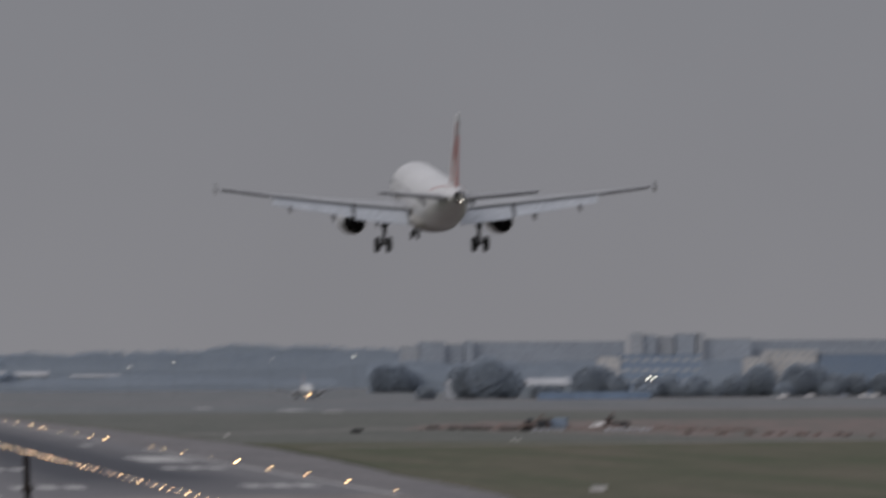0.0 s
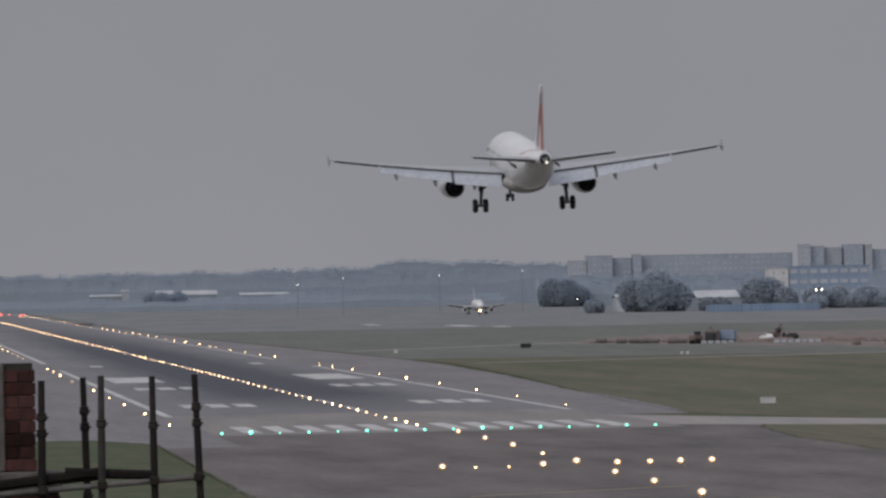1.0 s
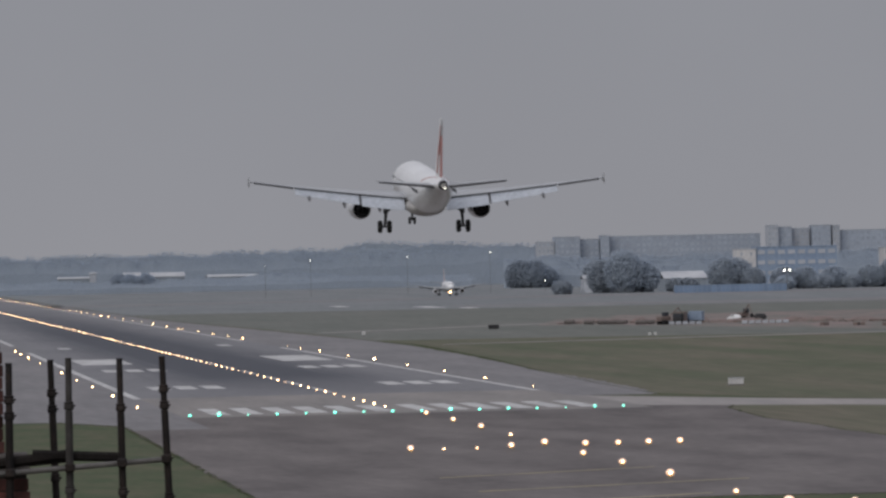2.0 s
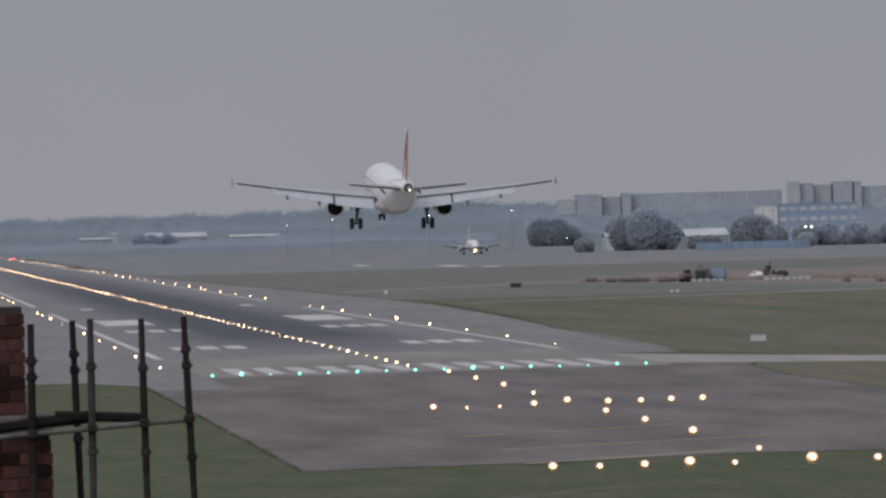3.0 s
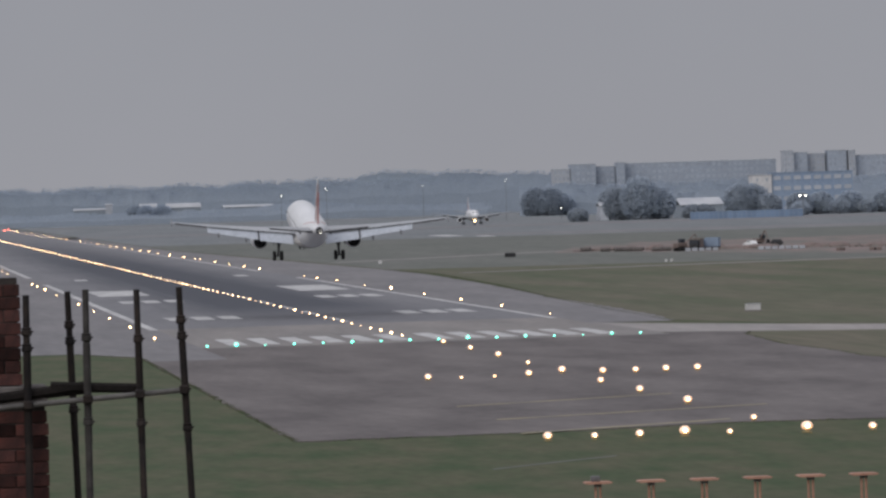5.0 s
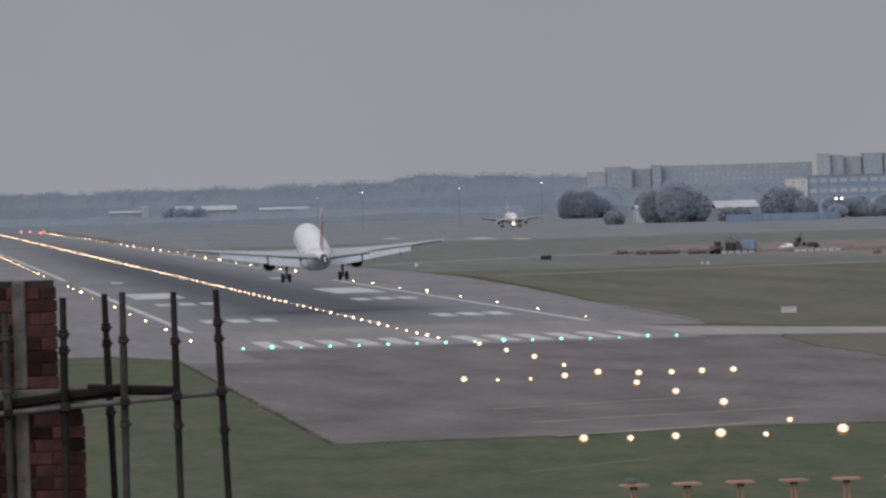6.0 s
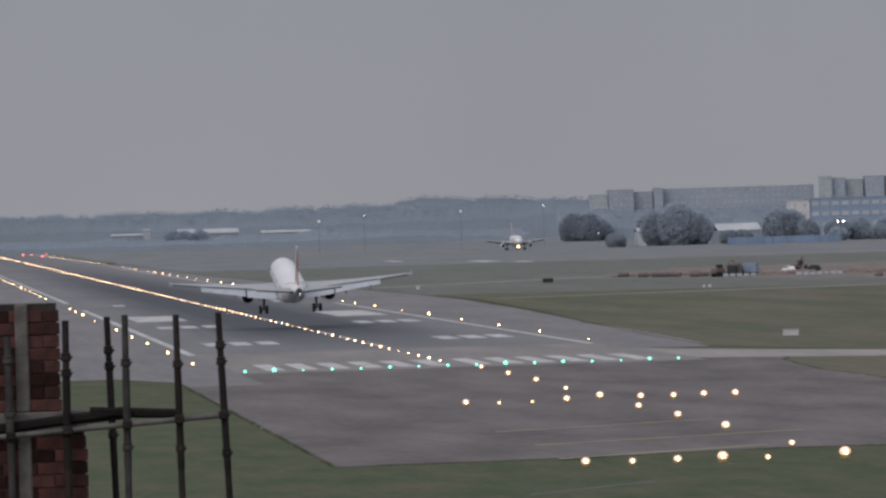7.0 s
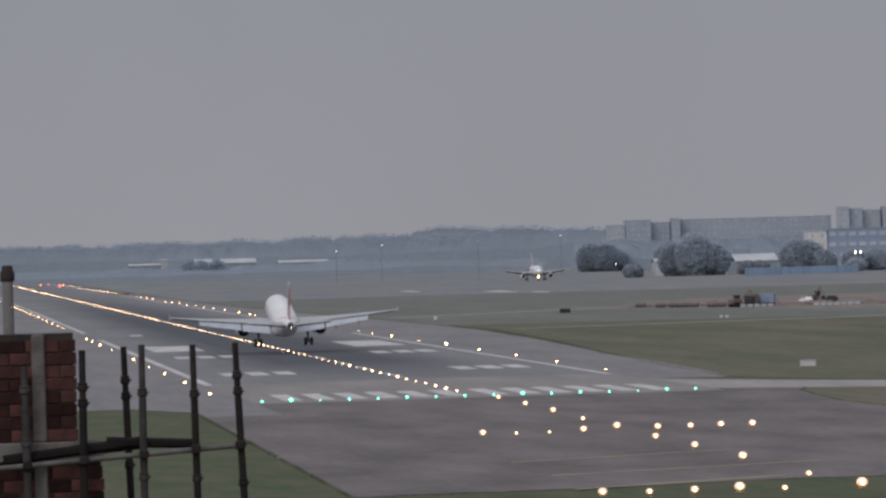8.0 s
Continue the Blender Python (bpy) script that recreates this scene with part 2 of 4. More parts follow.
def runway_surface():
    """Dark asphalt with the rubber that landing wheels leave along the middle."""
    # blue tint in asphalt and rubber colours stands in for haze
    m = mat("runway_asphalt", (0.168, 0.165, 0.176), (0.13, 0.13, 0.141), 0.85, big=0.04, fine=0.7, stretch=(1, 0.3, 1))
    n, l = m.node_tree.nodes, m.node_tree.links
    b = n["Principled BSDF"]
    src = b.inputs["Base Color"].links[0].from_socket
    co, sep, mp, no = n.new("ShaderNodeTexCoord"), n.new("ShaderNodeSeparateXYZ"), n.new("ShaderNodeMapping"), n.new("ShaderNodeTexNoise")
    l.new(co.outputs["Object"], sep.inputs[0])
    mp.inputs["Scale"].default_value = (0.9, 0.012, 1)
    l.new(co.outputs["Object"], mp.inputs[0])
    l.new(mp.outputs[0], no.inputs[0])
    no.inputs["Scale"].default_value, no.inputs["Detail"].default_value = 1.0, 4
    ab, across, wob, along = n.new("ShaderNodeMath"), n.new("ShaderNodeMapRange"), n.new("ShaderNodeMath"), n.new("ShaderNodeMapRange")
    ab.operation, wob.operation = "ABSOLUTE", "MULTIPLY_ADD"
    l.new(no.outputs["Fac"], wob.inputs[0])
    wob.inputs[1].default_value = 7.0
    l.new(sep.outputs["X"], ab.inputs[0])
    l.new(ab.outputs[0], wob.inputs[2])
    across.inputs["From Min"].default_value, across.inputs["From Max"].default_value = 11.0, 22.0
    across.inputs["To Min"].default_value, across.inputs["To Max"].default_value = 0.95, 0.0
    l.new(wob.outputs[0], across.inputs["Value"])
    along.inputs["From Min"].default_value, along.inputs["From Max"].default_value = 90.0, 240.0
    l.new(sep.outputs["Y"], along.inputs["Value"])
    mu, mx = n.new("ShaderNodeMath"), n.new("ShaderNodeMix")
    mu.operation, mx.data_type = "MULTIPLY", "RGBA"
    l.new(across.outputs[0], mu.inputs[0])
    l.new(along.outputs[0], mu.inputs[1])
    past, worn = n.new("ShaderNodeMapRange"), n.new("ShaderNodeMath")
    past.inputs["From Min"].default_value, past.inputs["From Max"].default_value = 900.0, 2000.0
    past.inputs["To Min"].default_value, past.inputs["To Max"].default_value = 1.0, 0.15
    worn.operation = "MULTIPLY"
    l.new(sep.outputs["Y"], past.inputs["Value"])
    l.new(mu.outputs[0], worn.inputs[0])
    l.new(past.outputs[0], worn.inputs[1])
    l.new(worn.outputs[0], mx.inputs["Factor"])
    l.new(src, mx.inputs["A"])
    mx.inputs["B"].default_value = (0.036, 0.04, 0.055, 1)
    l.new(mx.outputs["Result"], b.inputs["Base Color"])
    return m


RUNWAY = runway_surface()


# ---- building blocks ----
def mesh_of(bm, name, material, smooth=False):
    me = bpy.data.meshes.new(name)
    bmesh.ops.recalc_face_normals(bm, faces=bm.faces)
    bm.to_mesh(me)
    bm.free()
    me.materials.append(material)
    if smooth:
        me.shade_smooth()
        me.set_sharp_from_angle(angle=radians(40))
    return me


def thing(name, label, category, m=None, group="", kind=""):
    ob = new(name)
    ob.empty_display_size = 0.1
    if m is not None:
        ob.matrix_basis = m
    return tagged(ob, label, category, group, kind)


def part(name, bm, material, parent, label="", smooth=False, m=None):
    me = bm if isinstance(bm, bpy.types.Mesh) else mesh_of(bm, name, material, smooth)
    ob = new(name, me)
    ob.parent = parent
    if m is not None:
        ob.matrix_basis = m
    return tagged(ob, label)


def single(name, bm, material, label, category, kind="", group="", m=None, smooth=False):
    ob = new(name, mesh_of(bm, name, material, smooth) if not isinstance(bm, bpy.types.Mesh) else bm)
    if m is not None:
        ob.matrix_basis = m
    return tagged(ob, label, category, group, kind)


def add_box(bm, x0, x1, y0, y1, z0, z1, bevel=0.0):
    g = bmesh.ops.create_cube(bm, size=1)
    vs = g["verts"]
    bmesh.ops.scale(bm, vec=(x1 - x0, y1 - y0, z1 - z0), verts=vs)
    bmesh.ops.translate(bm, vec=((x0 + x1) / 2, (y0 + y1) / 2, (z0 + z1) / 2), verts=vs)
    if bevel:
        es = list({e for v in vs for e in v.link_edges})
        bmesh.ops.bevel(bm, geom=es, offset=bevel, segments=1, affect="EDGES")
    return bm


def box(*a, **k):
    return add_box(bmesh.new(), *a, **k)


def add_tube(bm, a, b, r, r2=None, n=10):
    """A round bar from a to b."""
    a, b = Vector(a), Vector(b)
    q = (b - a).to_track_quat("Z", "Y").to_matrix().to_4x4()
    bmesh.ops.create_cone(bm, cap_ends=True, segments=n, radius1=r, radius2=r if r2 is None else r2, depth=(b - a).length,
                          matrix=Matrix.Translation((a + b) / 2) @ q)
    return bm


def tube(*a, **k):
    return add_tube(bmesh.new(), *a, **k)


def add_lathe(bm, prof, m, n=24, caps=True):
    """Turns (radius, height) pairs round the z axis of m."""
    rings = [[bm.verts.new(m @ Vector((r * math.cos(2 * math.pi * i / n), r * math.sin(2 * math.pi * i / n), z))) for i in range(n)] for r, z in prof]
    for r0, r1 in zip(rings, rings[1:]):
        for i in range(n):
            bm.faces.new((r0[i], r0[(i + 1) % n], r1[(i + 1) % n], r1[i]))
    if caps:
        bm.faces.new(rings[0][::-1])
        bm.faces.new(rings[-1])
    return bm


def lathe(*a, **k):
    return add_lathe(bmesh.new(), *a, **k)


def sheet(points, top, thick=0.06):
    """A flat slab with the outline points, its top at that height."""
    bm = bmesh.new()
    f = bm.faces.new([bm.verts.new((x, y, top)) for x, y in points])
    r = bmesh.ops.extrude_face_region(bm, geom=[f])
    bmesh.ops.translate(bm, vec=(0, 0, -thick), verts=[v for v in r["geom"] if isinstance(v, bmesh.types.BMVert)])
    return bm


def ragged(points, step, amp):
    """The same line with an uneven, crumbled run between its corners."""
    out = []
    for (ax, ay), (bx, by) in zip(points, points[1:]):
        d = math.hypot(bx - ax, by - ay)
        n = max(1, int(d / step))
        for i in range(n):
            u = i / n
            x, y = ax + (bx - ax) * u, ay + (by - ay) * u
            w = amp * (noise.noise((x * 0.35, y * 0.35, 1)) + 0.6 * noise.noise((x * 1.3, y * 1.3, 4))) if i else 0
            out.append((x + w * (by - ay) / d, y - w * (bx - ax) / d))
    return out + [points[-1]]


def loft(rings, closed_ends=True):
    bm = bmesh.new()
    vs = [[bm.verts.new(p) for p in r] for r in rings]
    n = len(vs[0])
    for a, b in zip(vs, vs[1:]):
        for i in range(n):
            bm.faces.new((a[i], a[(i + 1) % n], b[(i + 1) % n], b[i]))
    if closed_ends:
        bm.faces.new(vs[0][::-1])
        bm.faces.new(vs[-1])
    return bm


# ---- ground and runway ----
def build_ground():
    bm = bmesh.new()
    bmesh.ops.create_grid(bm, x_segments=60, y_segments=60, size=6000, matrix=Matrix.Translation((0, 2000, -0.06)))
    single("ground", bm, GRASS, "dull green and straw airfield grass reaching the horizon", "grass", "structure")
    single("runway", sheet([(-23.5, 96), (23.5, 96), (23.5, 3450), (-23.5, 3450)], 0.0), RUNWAY, "dark asphalt runway with black rubber streaks", "runway", "structure")
    single("runway_shoulder", sheet([(23.5, 57), *ragged([(33, 56), (34.9, 90), (36.2, 137), (37.8, 236), (41, 330), (43.5, 420), (46, 553), (45.6, 643), (41, 894)], 3.0, 0.8), (33, 1300), (31, 3450), (23.5, 3450)], -0.01),
           APRON, "grey paved shoulder along the runway", "pavement", "structure")
    single("taxiway_left", sheet([(-95, -18), (-37, -18), (-31, -42), (-31, -60), (-23.5, -60), (-23.5, 3450), (-32, 3450), (-34, 1300), (-60, 900), (-95, 700)], -0.01),
           APRON, "pale asphalt apron beside the runway", "pavement", "structure")
    single("stopway", sheet([*ragged([(-31, -60), (-31, -279)], 1.5, 0.5), *ragged([(-31, -279), (-25.5, -278), (-14.4, -276), (-2.8, -270), (6, -271), (31, -268)], 0.8, 1.2)[1:], *ragged([(31, -268), (29, -123.5), (28.4, -118), (29, -100), (28.5, -67), (29.9, -38.6), (31, -20), (33, -9.3)], 1.5, 0.5)[1:], (25, -1), (24.5, -11.5), (-23.5, -11.5), (-23.5, -60)], -0.005),
           ASPHALT, "weathered asphalt paving before the runway threshold", "pavement", "structure")
    single("threshold_slab", sheet([(-23.5, -11.5), (24.5, -11.5), (24.5, 57), (23.5, 57), (23.5, 96), (-23.5, 96)], 0.0), CONCRETE,
           "pale concrete slab at the runway threshold", "pavement", "structure")
    single("service_road", sheet([(24.5, -1), (44, -20.5), (90, -112), (120, -112), (48, 6), (40, 20.5), (31, 40.5), (24.5, 56)], 0.0), ROAD_CONC,
           "pale concrete service road across the grass", "road", "structure")
    single("grass_track", sheet([(-23.6, -329.0), (-19.5, -322.3), (-15.3, -316.0), (-15.2, -316.8), (-19.4, -323.2), (-23.5, -329.9)], -0.045, 0.01), MIDFIELD, "thin pale worn track in the grass", "track", "structure")
    # distant taxiways
    single("taxiway_1", sheet([(150, 1560), (300, 1440), (1200, 1340), (1200, 1560), (300, 1590), (150, 1640)], -0.01), APRON, "pale grey taxiway beyond the grass", "taxiway", "structure")
    single("taxiway_2", sheet([(52, 548), (140, 590), (300, 640), (300, 655), (140, 605), (54, 556)], -0.01), CONCRETE, "thin pale path across the grass", "path", "structure")
    single("taxiway_3", sheet([(48, 800), (110, 905), (109, 925), (46, 815)], -0.01), CONCRETE, "thin pale path across the grass", "path", "structure")
    single("apron", sheet([(-900, 2060), (1500, 2060), (1500, 2160), (-900, 2160)], -0.01), APRON, "grey apron before the far buildings", "apron", "structure")
    # far sheets whose paler colour imitates haze over the grass
    single("dust_flat", sheet([(-900, 1426), (-34, 1421), (-32.5, 3750), (-900, 3750)], -0.03), FAR_GRASS, "far grass beyond the runway, paled for haze", "dry grass", "structure")
    single("dry_flat", sheet([(34, 1511), (90, 1501), (700, 1331), (1500, 1331), (1500, 3750), (34, 3750)], -0.03), FAR_GRASS, "far grass before the buildings, paled for haze", "dry grass", "structure")
    single("mown_field", sheet([(33.5, 58), (48.5, 7), (130, -130), (700, -130), (700, 1100), (60, 1118), (34, 1400), (42, 894), (46.5, 643), (49, 553), (44.5, 380), (38.5, 236), (35.3, 137)], -0.035), FIELD,
           "mown olive field beside the runway", "grass", "structure")
    single("dry_field", sheet([(47, 640), (140, 600), (300, 650), (700, 620), (700, 1330), (90, 1500), (34, 1510), (34, 1310), (43.5, 894)], -0.03), MIDFIELD, "grass field farther along the runway, half paled for haze", "grass", "structure")
    single("dry_strip", sheet([(-900, 710), (-96, 705), (-61, 905), (-40, 1120), (-34, 1310), (-34, 1420), (-900, 1425)], -0.035), MIDFIELD, "grass beside the apron, half paled for haze", "grass", "structure")
    single("verge", sheet([(27, -20), (33, -9.5), (44, -21), (88, -112), (88, -300), (27, -130)], -0.035), FIELD, "wedge of olive grass beside the paving", "grass", "structure")
    for pts in ([(136.9, 1560), (143, 1560), (143, 1625), (136.9, 1625)], [(144.6, 1500), (148.5, 1500), (148.5, 1530), (144.6, 1530)], [(117, 1700), (121, 1700), (121, 1750), (117, 1750)]):
        single("concrete_pad", sheet(pts, 0.05, 0.15), PALE_WALL, "small pale concrete pad in the grass", "concrete pad", group="concrete pads")
    # bare earth of the works
    single("earthworks", sheet([(104, 880), (110, 925), (122, 1010), (150, 1105), (330, 1105), (330, 640), (150, 640), (140, 740), (128, 800)], -0.02), SOIL, "bare reddish soil of the building works", "soil", "structure")


def build_markings():
    def mark(name, label, cat, pts, material=PAINT, group=""):
        single(name, sheet(pts, 0.012, 0.012), material, label, cat, group=group)

    for s in (-1, 1):
        for i in range(6):
            c = s * (2.2 + 3.4 * i)
            mark("threshold_stripe", "worn white threshold stripe painted on concrete", "runway marking", [(c - 0.95, -1), (c + 0.95, -1), (c + 0.95, 30), (c - 0.95, 30)], group="threshold stripes")
        for y, xs in ((150, (11.4, 14.8, 18.2)), (303, (11.4, 14.8, 18.2)), (604, (15.5,))):
            for c in xs:
                mark("touchdown_bar", "white touchdown bar painted on the runway", "runway marking",
                     [(s * c - 1.15, y), (s * c + 1.15, y), (s * c + 1.15, y + 22.5), (s * c - 1.15, y + 22.5)], group="touchdown bars")
        mark("aiming_block", "broad white aiming block painted on the runway", "runway marking", [(s * 16 - 4, 382), (s * 16 + 4, 382), (s * 16 + 4, 446), (s * 16 - 4, 446)], group="aiming blocks")
        a, b = (22.6, 23.45) if s > 0 else (-24.4, -23.4)
        for y0, y1 in ((92, 560), (680, 1400), (1440, 3440)):
            mark("edge_line", "white painted line along the runway edge", "runway marking", [(a, y0), (b, y0), (b, y1), (a, y1)], group="edge lines")
    for i in range(24):
        y = 110 + 50 * i
        mark("centre_dash", "worn white dash of the runway centre line", "runway marking", [(-0.3, y), (0.3, y), (0.3, y + 30), (-0.3, y + 30)], group="centre dashes")
    for (ax, ay), (bx, by), w in (((-16, -222), (1, -208), 1.1), ((-16, -252), (4, -238), 1.2), ((-17, -279), (-2, -265), 1.6)):
        mark("guide_line", "faded yellow line painted on the old paving", "pavement marking", [(ax, ay), (bx, by), (bx, by + w), (ax, ay + w)], YELLOW, "guide lines")


def build_tufts():
    """Grass tufts over the near verge, and along the paving's ragged edge."""
    rng = np.random.default_rng(9)
    vs, fs = [], []

    def tuft(x, y, h, w):
        for _ in range(3):
            a = rng.random() * 6.28
            dx, dy = math.cos(a) * w, math.sin(a) * w
            lx, ly = rng.normal() * h * 0.4, rng.normal() * h * 0.4
            i = len(vs)
            vs.extend([(x - dx, y - dy, -0.08), (x + dx, y + dy, -0.08), (x + lx, y + ly, h)])
            fs.append((i, i + 1, i + 2))

    edge = [(-37, -18), (-31, -42), (-31, -279), (-25.5, -278), (-14.4, -276), (-2.8, -270), (6, -271), (31, -268), (29, -123.5), (28.4, -118), (29, -100), (28.5, -67), (29.9, -38.6), (31, -20), (33, -9.3)]
    side = [(33, 56), (34.7, 137), (37.8, 236), (43.5, 380), (48, 553), (45.6, 643)]
    for (ax, ay), (bx, by) in [*zip(edge, edge[1:]), *zip(side, side[1:])]:
        n = int(math.hypot(bx - ax, by - ay) * 7)
        for _ in range(n):
            u = rng.random()
            tuft(ax + (bx - ax) * u + rng.normal() * 0.13, ay + (by - ay) * u + rng.normal() * 0.5, 0.004 + 0.03 * rng.random(), 0.06 + 0.14 * rng.random())
    me = bpy.data.meshes.new("tufts")
    me.from_pydata(vs, [], fs)
    me.materials.append(TUFT)
    tagged(new("grass_tufts", me), "short uneven green grass tufts", "grass", "", "stuff")


# ---- lights of the field ----
def low_light(name, label, lens_mat, r, stem, group, casing=YELLOWCASE, rim=None, core=0.4):
    """A fitting: a base plate, a short stem and a round lens."""
    ob = thing(name, label, "runway light", group=group)
    part("base", lathe([(r * 0.9, 0), (r * 0.9, 0.03), (r * 0.5, 0.05)], Matrix(), n=8), casing, ob)
    if stem > 0.1:
        part("stem", tube((0, 0, 0.04), (0, 0, stem), r * 0.35, n=6), casing, ob)
    # glowing lens, larger than life, imitates the lamp's halo
    part("lens", lathe([(r * 0.55, stem - r * 0.6), (r * 0.9, stem - r * 0.3), (r, stem), (r * 0.9, stem + r * 0.4), (r * 0.45, stem + r * 0.8)], Matrix(), n=12), rim or lens_mat, ob, "glowing tinted lens sized to show a halo", True)
    part("bulb", lathe([(r * core * 0.4, -r * 0.3), (r * core, -r * 0.1), (r * core, r * 0.1), (r * core * 0.4, r * 0.3)], pose(0, -r * 0.85, stem, 90), n=10), lens_mat, ob, "burning lamp", True)
    return ob


def spread(ob, places, lens=0.0):
    """Copies of a light along a row of (x, y, size), where the lens seems to lie on the ground; size 0: uneven."""
    k = (EYE.z - lens) / EYE.z
    rng = random.Random(len(places))
    for i, (x, y, size) in enumerate(places):
        m = Matrix.Translation((EYE.x + (x - EYE.x) * k, EYE.y + (y - EYE.y) * k, 0)) @ Matrix.Scale(size or rng.choice((0.6, 0.75, 0.9, 1, 1, 1.15, 1.4)), 4)
        if i:
            copy_thing(ob, m)
        else:
            ob.matrix_basis = m


def build_lights():
    green = (1.0, 1.6, 0.6, 0.9, 0.8, 1.1, 0.9, 1.0, 0.9, 1.5, 0.9, 1.2, 0.8, 0.7, 1.3, 1.0)
    spread(low_light("threshold_light", "green threshold light on the pale concrete", LAMP_GREEN, 0.19, 0.12, "threshold lights", rim=GREEN_HALO), [(-22.5 + 3 * i, -1.5, g) for i, g in enumerate(green)], 0.12)
    spread(low_light("centreline_light", "small warm light set in the runway centre line", LAMP_WHITE, 0.15, 0.05, "centre line lights", rim=AMBER_HALO), [(-0.4, 22.4 + 15 * i, 0) for i in range(227)], 0.05)
    left = [(52, 0.5), (121, 1.2), (189, 1.0), (248, 0.8), (315, 1.3), (372, 0.9), (429, 0.6), (499, 1.5), (552, 0.9), (591, 1.0), (804, 0.9), (859, 0.8)] + [(921 + 62 * i, 0) for i in range(38)]
    right = [(130, 0.5), (193, 0.9), (254, 1.0), (317, 1.0), (381, 1.8), (439, 0.6), (505, 1.1), (557, 0.8), (593, 0.7), (739, 1.4), (796, 0.9), (857, 0.8), (922, 0.9), (992, 0.8), (1018, 1.1), (1078, 1.2), (1160, 1.3)]
    right += [(1230 + 62 * i, 0) for i in range(33)]
    spread(low_light("edge_light", "warm light on a short stem at the runway edge", LAMP_EDGE, 0.25, 0.24, "edge lights", rim=EDGE_HALO, core=0.5),
           [(-25.6, y, g) for y, g in left] + [(26.5, y, g) for y, g in right], 0.22)
    big = low_light("approach_light", "warm approach light on the paving before the runway", LAMP_WARM, 0.23, 0.25, "approach lights", rim=AMBER_HALO, core=0.34)
    rows = [(0.95, -13.4, 1.1), (0.9, -44.5, 1.0), (0.75, -75, 1.1), (0.5, -105.5, 0.8), (0.4, -135.5, 1.2), (0.1, -168, 1.0), (0.1, -195, 1.1), (0.1, -224.5, 1.2), (-0.1, -261.5, 0.8), (0.1, -285, 1.4)]
    rows += [(x, -142 + 0.2 * x, g) for x, g in ((-11.6, 1.1), (-8.8, 0.55), (-6.0, 0.55), (-3.1, 1.1), (3.2, 1.1), (6.0, 1.0), (8.6, 1.1), (11.3, 1.1))]
    rows += [(x, -285, g) for x, g in ((-16.0, 1.1), (-13.1, 0.85), (-10.3, 1.0), (-7.5, 1.3), (-4.7, 0.75), (4.2, 1.0), (7.4, 1.0), (10.3, 1.1), (13.1, 0.9), (16.1, 1.0))]
    spread(big, rows, 0.25)
    red = low_light("runway_end_light", "red light at the far end of the runway", LAMP_RED, 0.42, 0.7, "runway end lights")
    spread(red, [(18, 3440, 0.8), (23, 3440, 1), (27, 3300, 0.7), (32, 3440, 0.8), (24, 3180, 0.9)], 0.7)


# ---- the airliner ----
def ring(cx, cz, rx, rz, y, n=28):
    return [(cx + rx * math.cos(2 * math.pi * i / n), y, cz + rz * math.sin(2 * math.pi * i / n)) for i in range(n)]


WASH = 0.045  # the sections' nose-down twist against the hull, shaped to fit the camera's view


def aerofoil(x, le, te, z, thick, n=7):
    """A wing's section at x, from leading to trailing edge, as a closed ring."""
    c = le - te
    z += WASH * c * 0.5
    up = [(x, le - c * (i / n) ** 1.4, z + WASH * c * ((i / n) ** 1.4 - 0.5) + thick * c * 0.62 * math.sin(math.pi * (i / n) ** 0.6) ** 0.9) for i in range(n)]
    lo = [(x, le - c * (i / n) ** 1.4, z + WASH * c * ((i / n) ** 1.4 - 0.5) - thick * c * 0.38 * math.sin(math.pi * (i / n) ** 0.6) ** 0.9) for i in range(n, 0, -1)]
    return up + [(x, te, z + WASH * c * 0.5 + 0.02)] + lo[1:]


def add_loft(bm, rings):
    vs = [[bm.verts.new(p) for p in r] for r in rings]
    n = len(vs[0])
    for a, b in zip(vs, vs[1:]):
        for i in range(n):
            bm.faces.new((a[i], a[(i + 1) % n], b[(i + 1) % n], b[i]))
    bm.faces.new(vs[0][::-1])
    bm.faces.new(vs[-1])


def wing_z(x):
    return 2.75 + 0.11 * (x - 1.9) + 0.0018 * (x - 1.9) ** 2


def edge_lift(x):
    """How far the twist lifts the trailing edge at x."""
    return WASH * max(1.5, 7.6 - 0.62 * x if x < 6.4 else 5.2 - 0.23 * x)


def flap(x0, x1, t0, t1, c0, c1, drop):
    """A lowered flap: a thin curved slab behind the wing's trailing edge."""
    rings = []
    for x, te, c in ((x0, t0, c0), (x1, t1, c1)):
        z = wing_z(abs(x)) - 0.07 + edge_lift(abs(x))
        a = radians(drop)
        r = []
        for u, h in ((0, 0.1), (0.5, 0.13), (1, 0.015), (1, -0.015), (0.5, -0.02), (0, -0.08)):
            r.append((x, te + 0.25 - u * c * math.cos(a) + h * math.sin(a) * 0.3, z - u * c * math.sin(a) + h))
        rings.append(r)
    return loft(rings)


RAISE = 0.45  # the hull sits this much higher over its wheels in flight


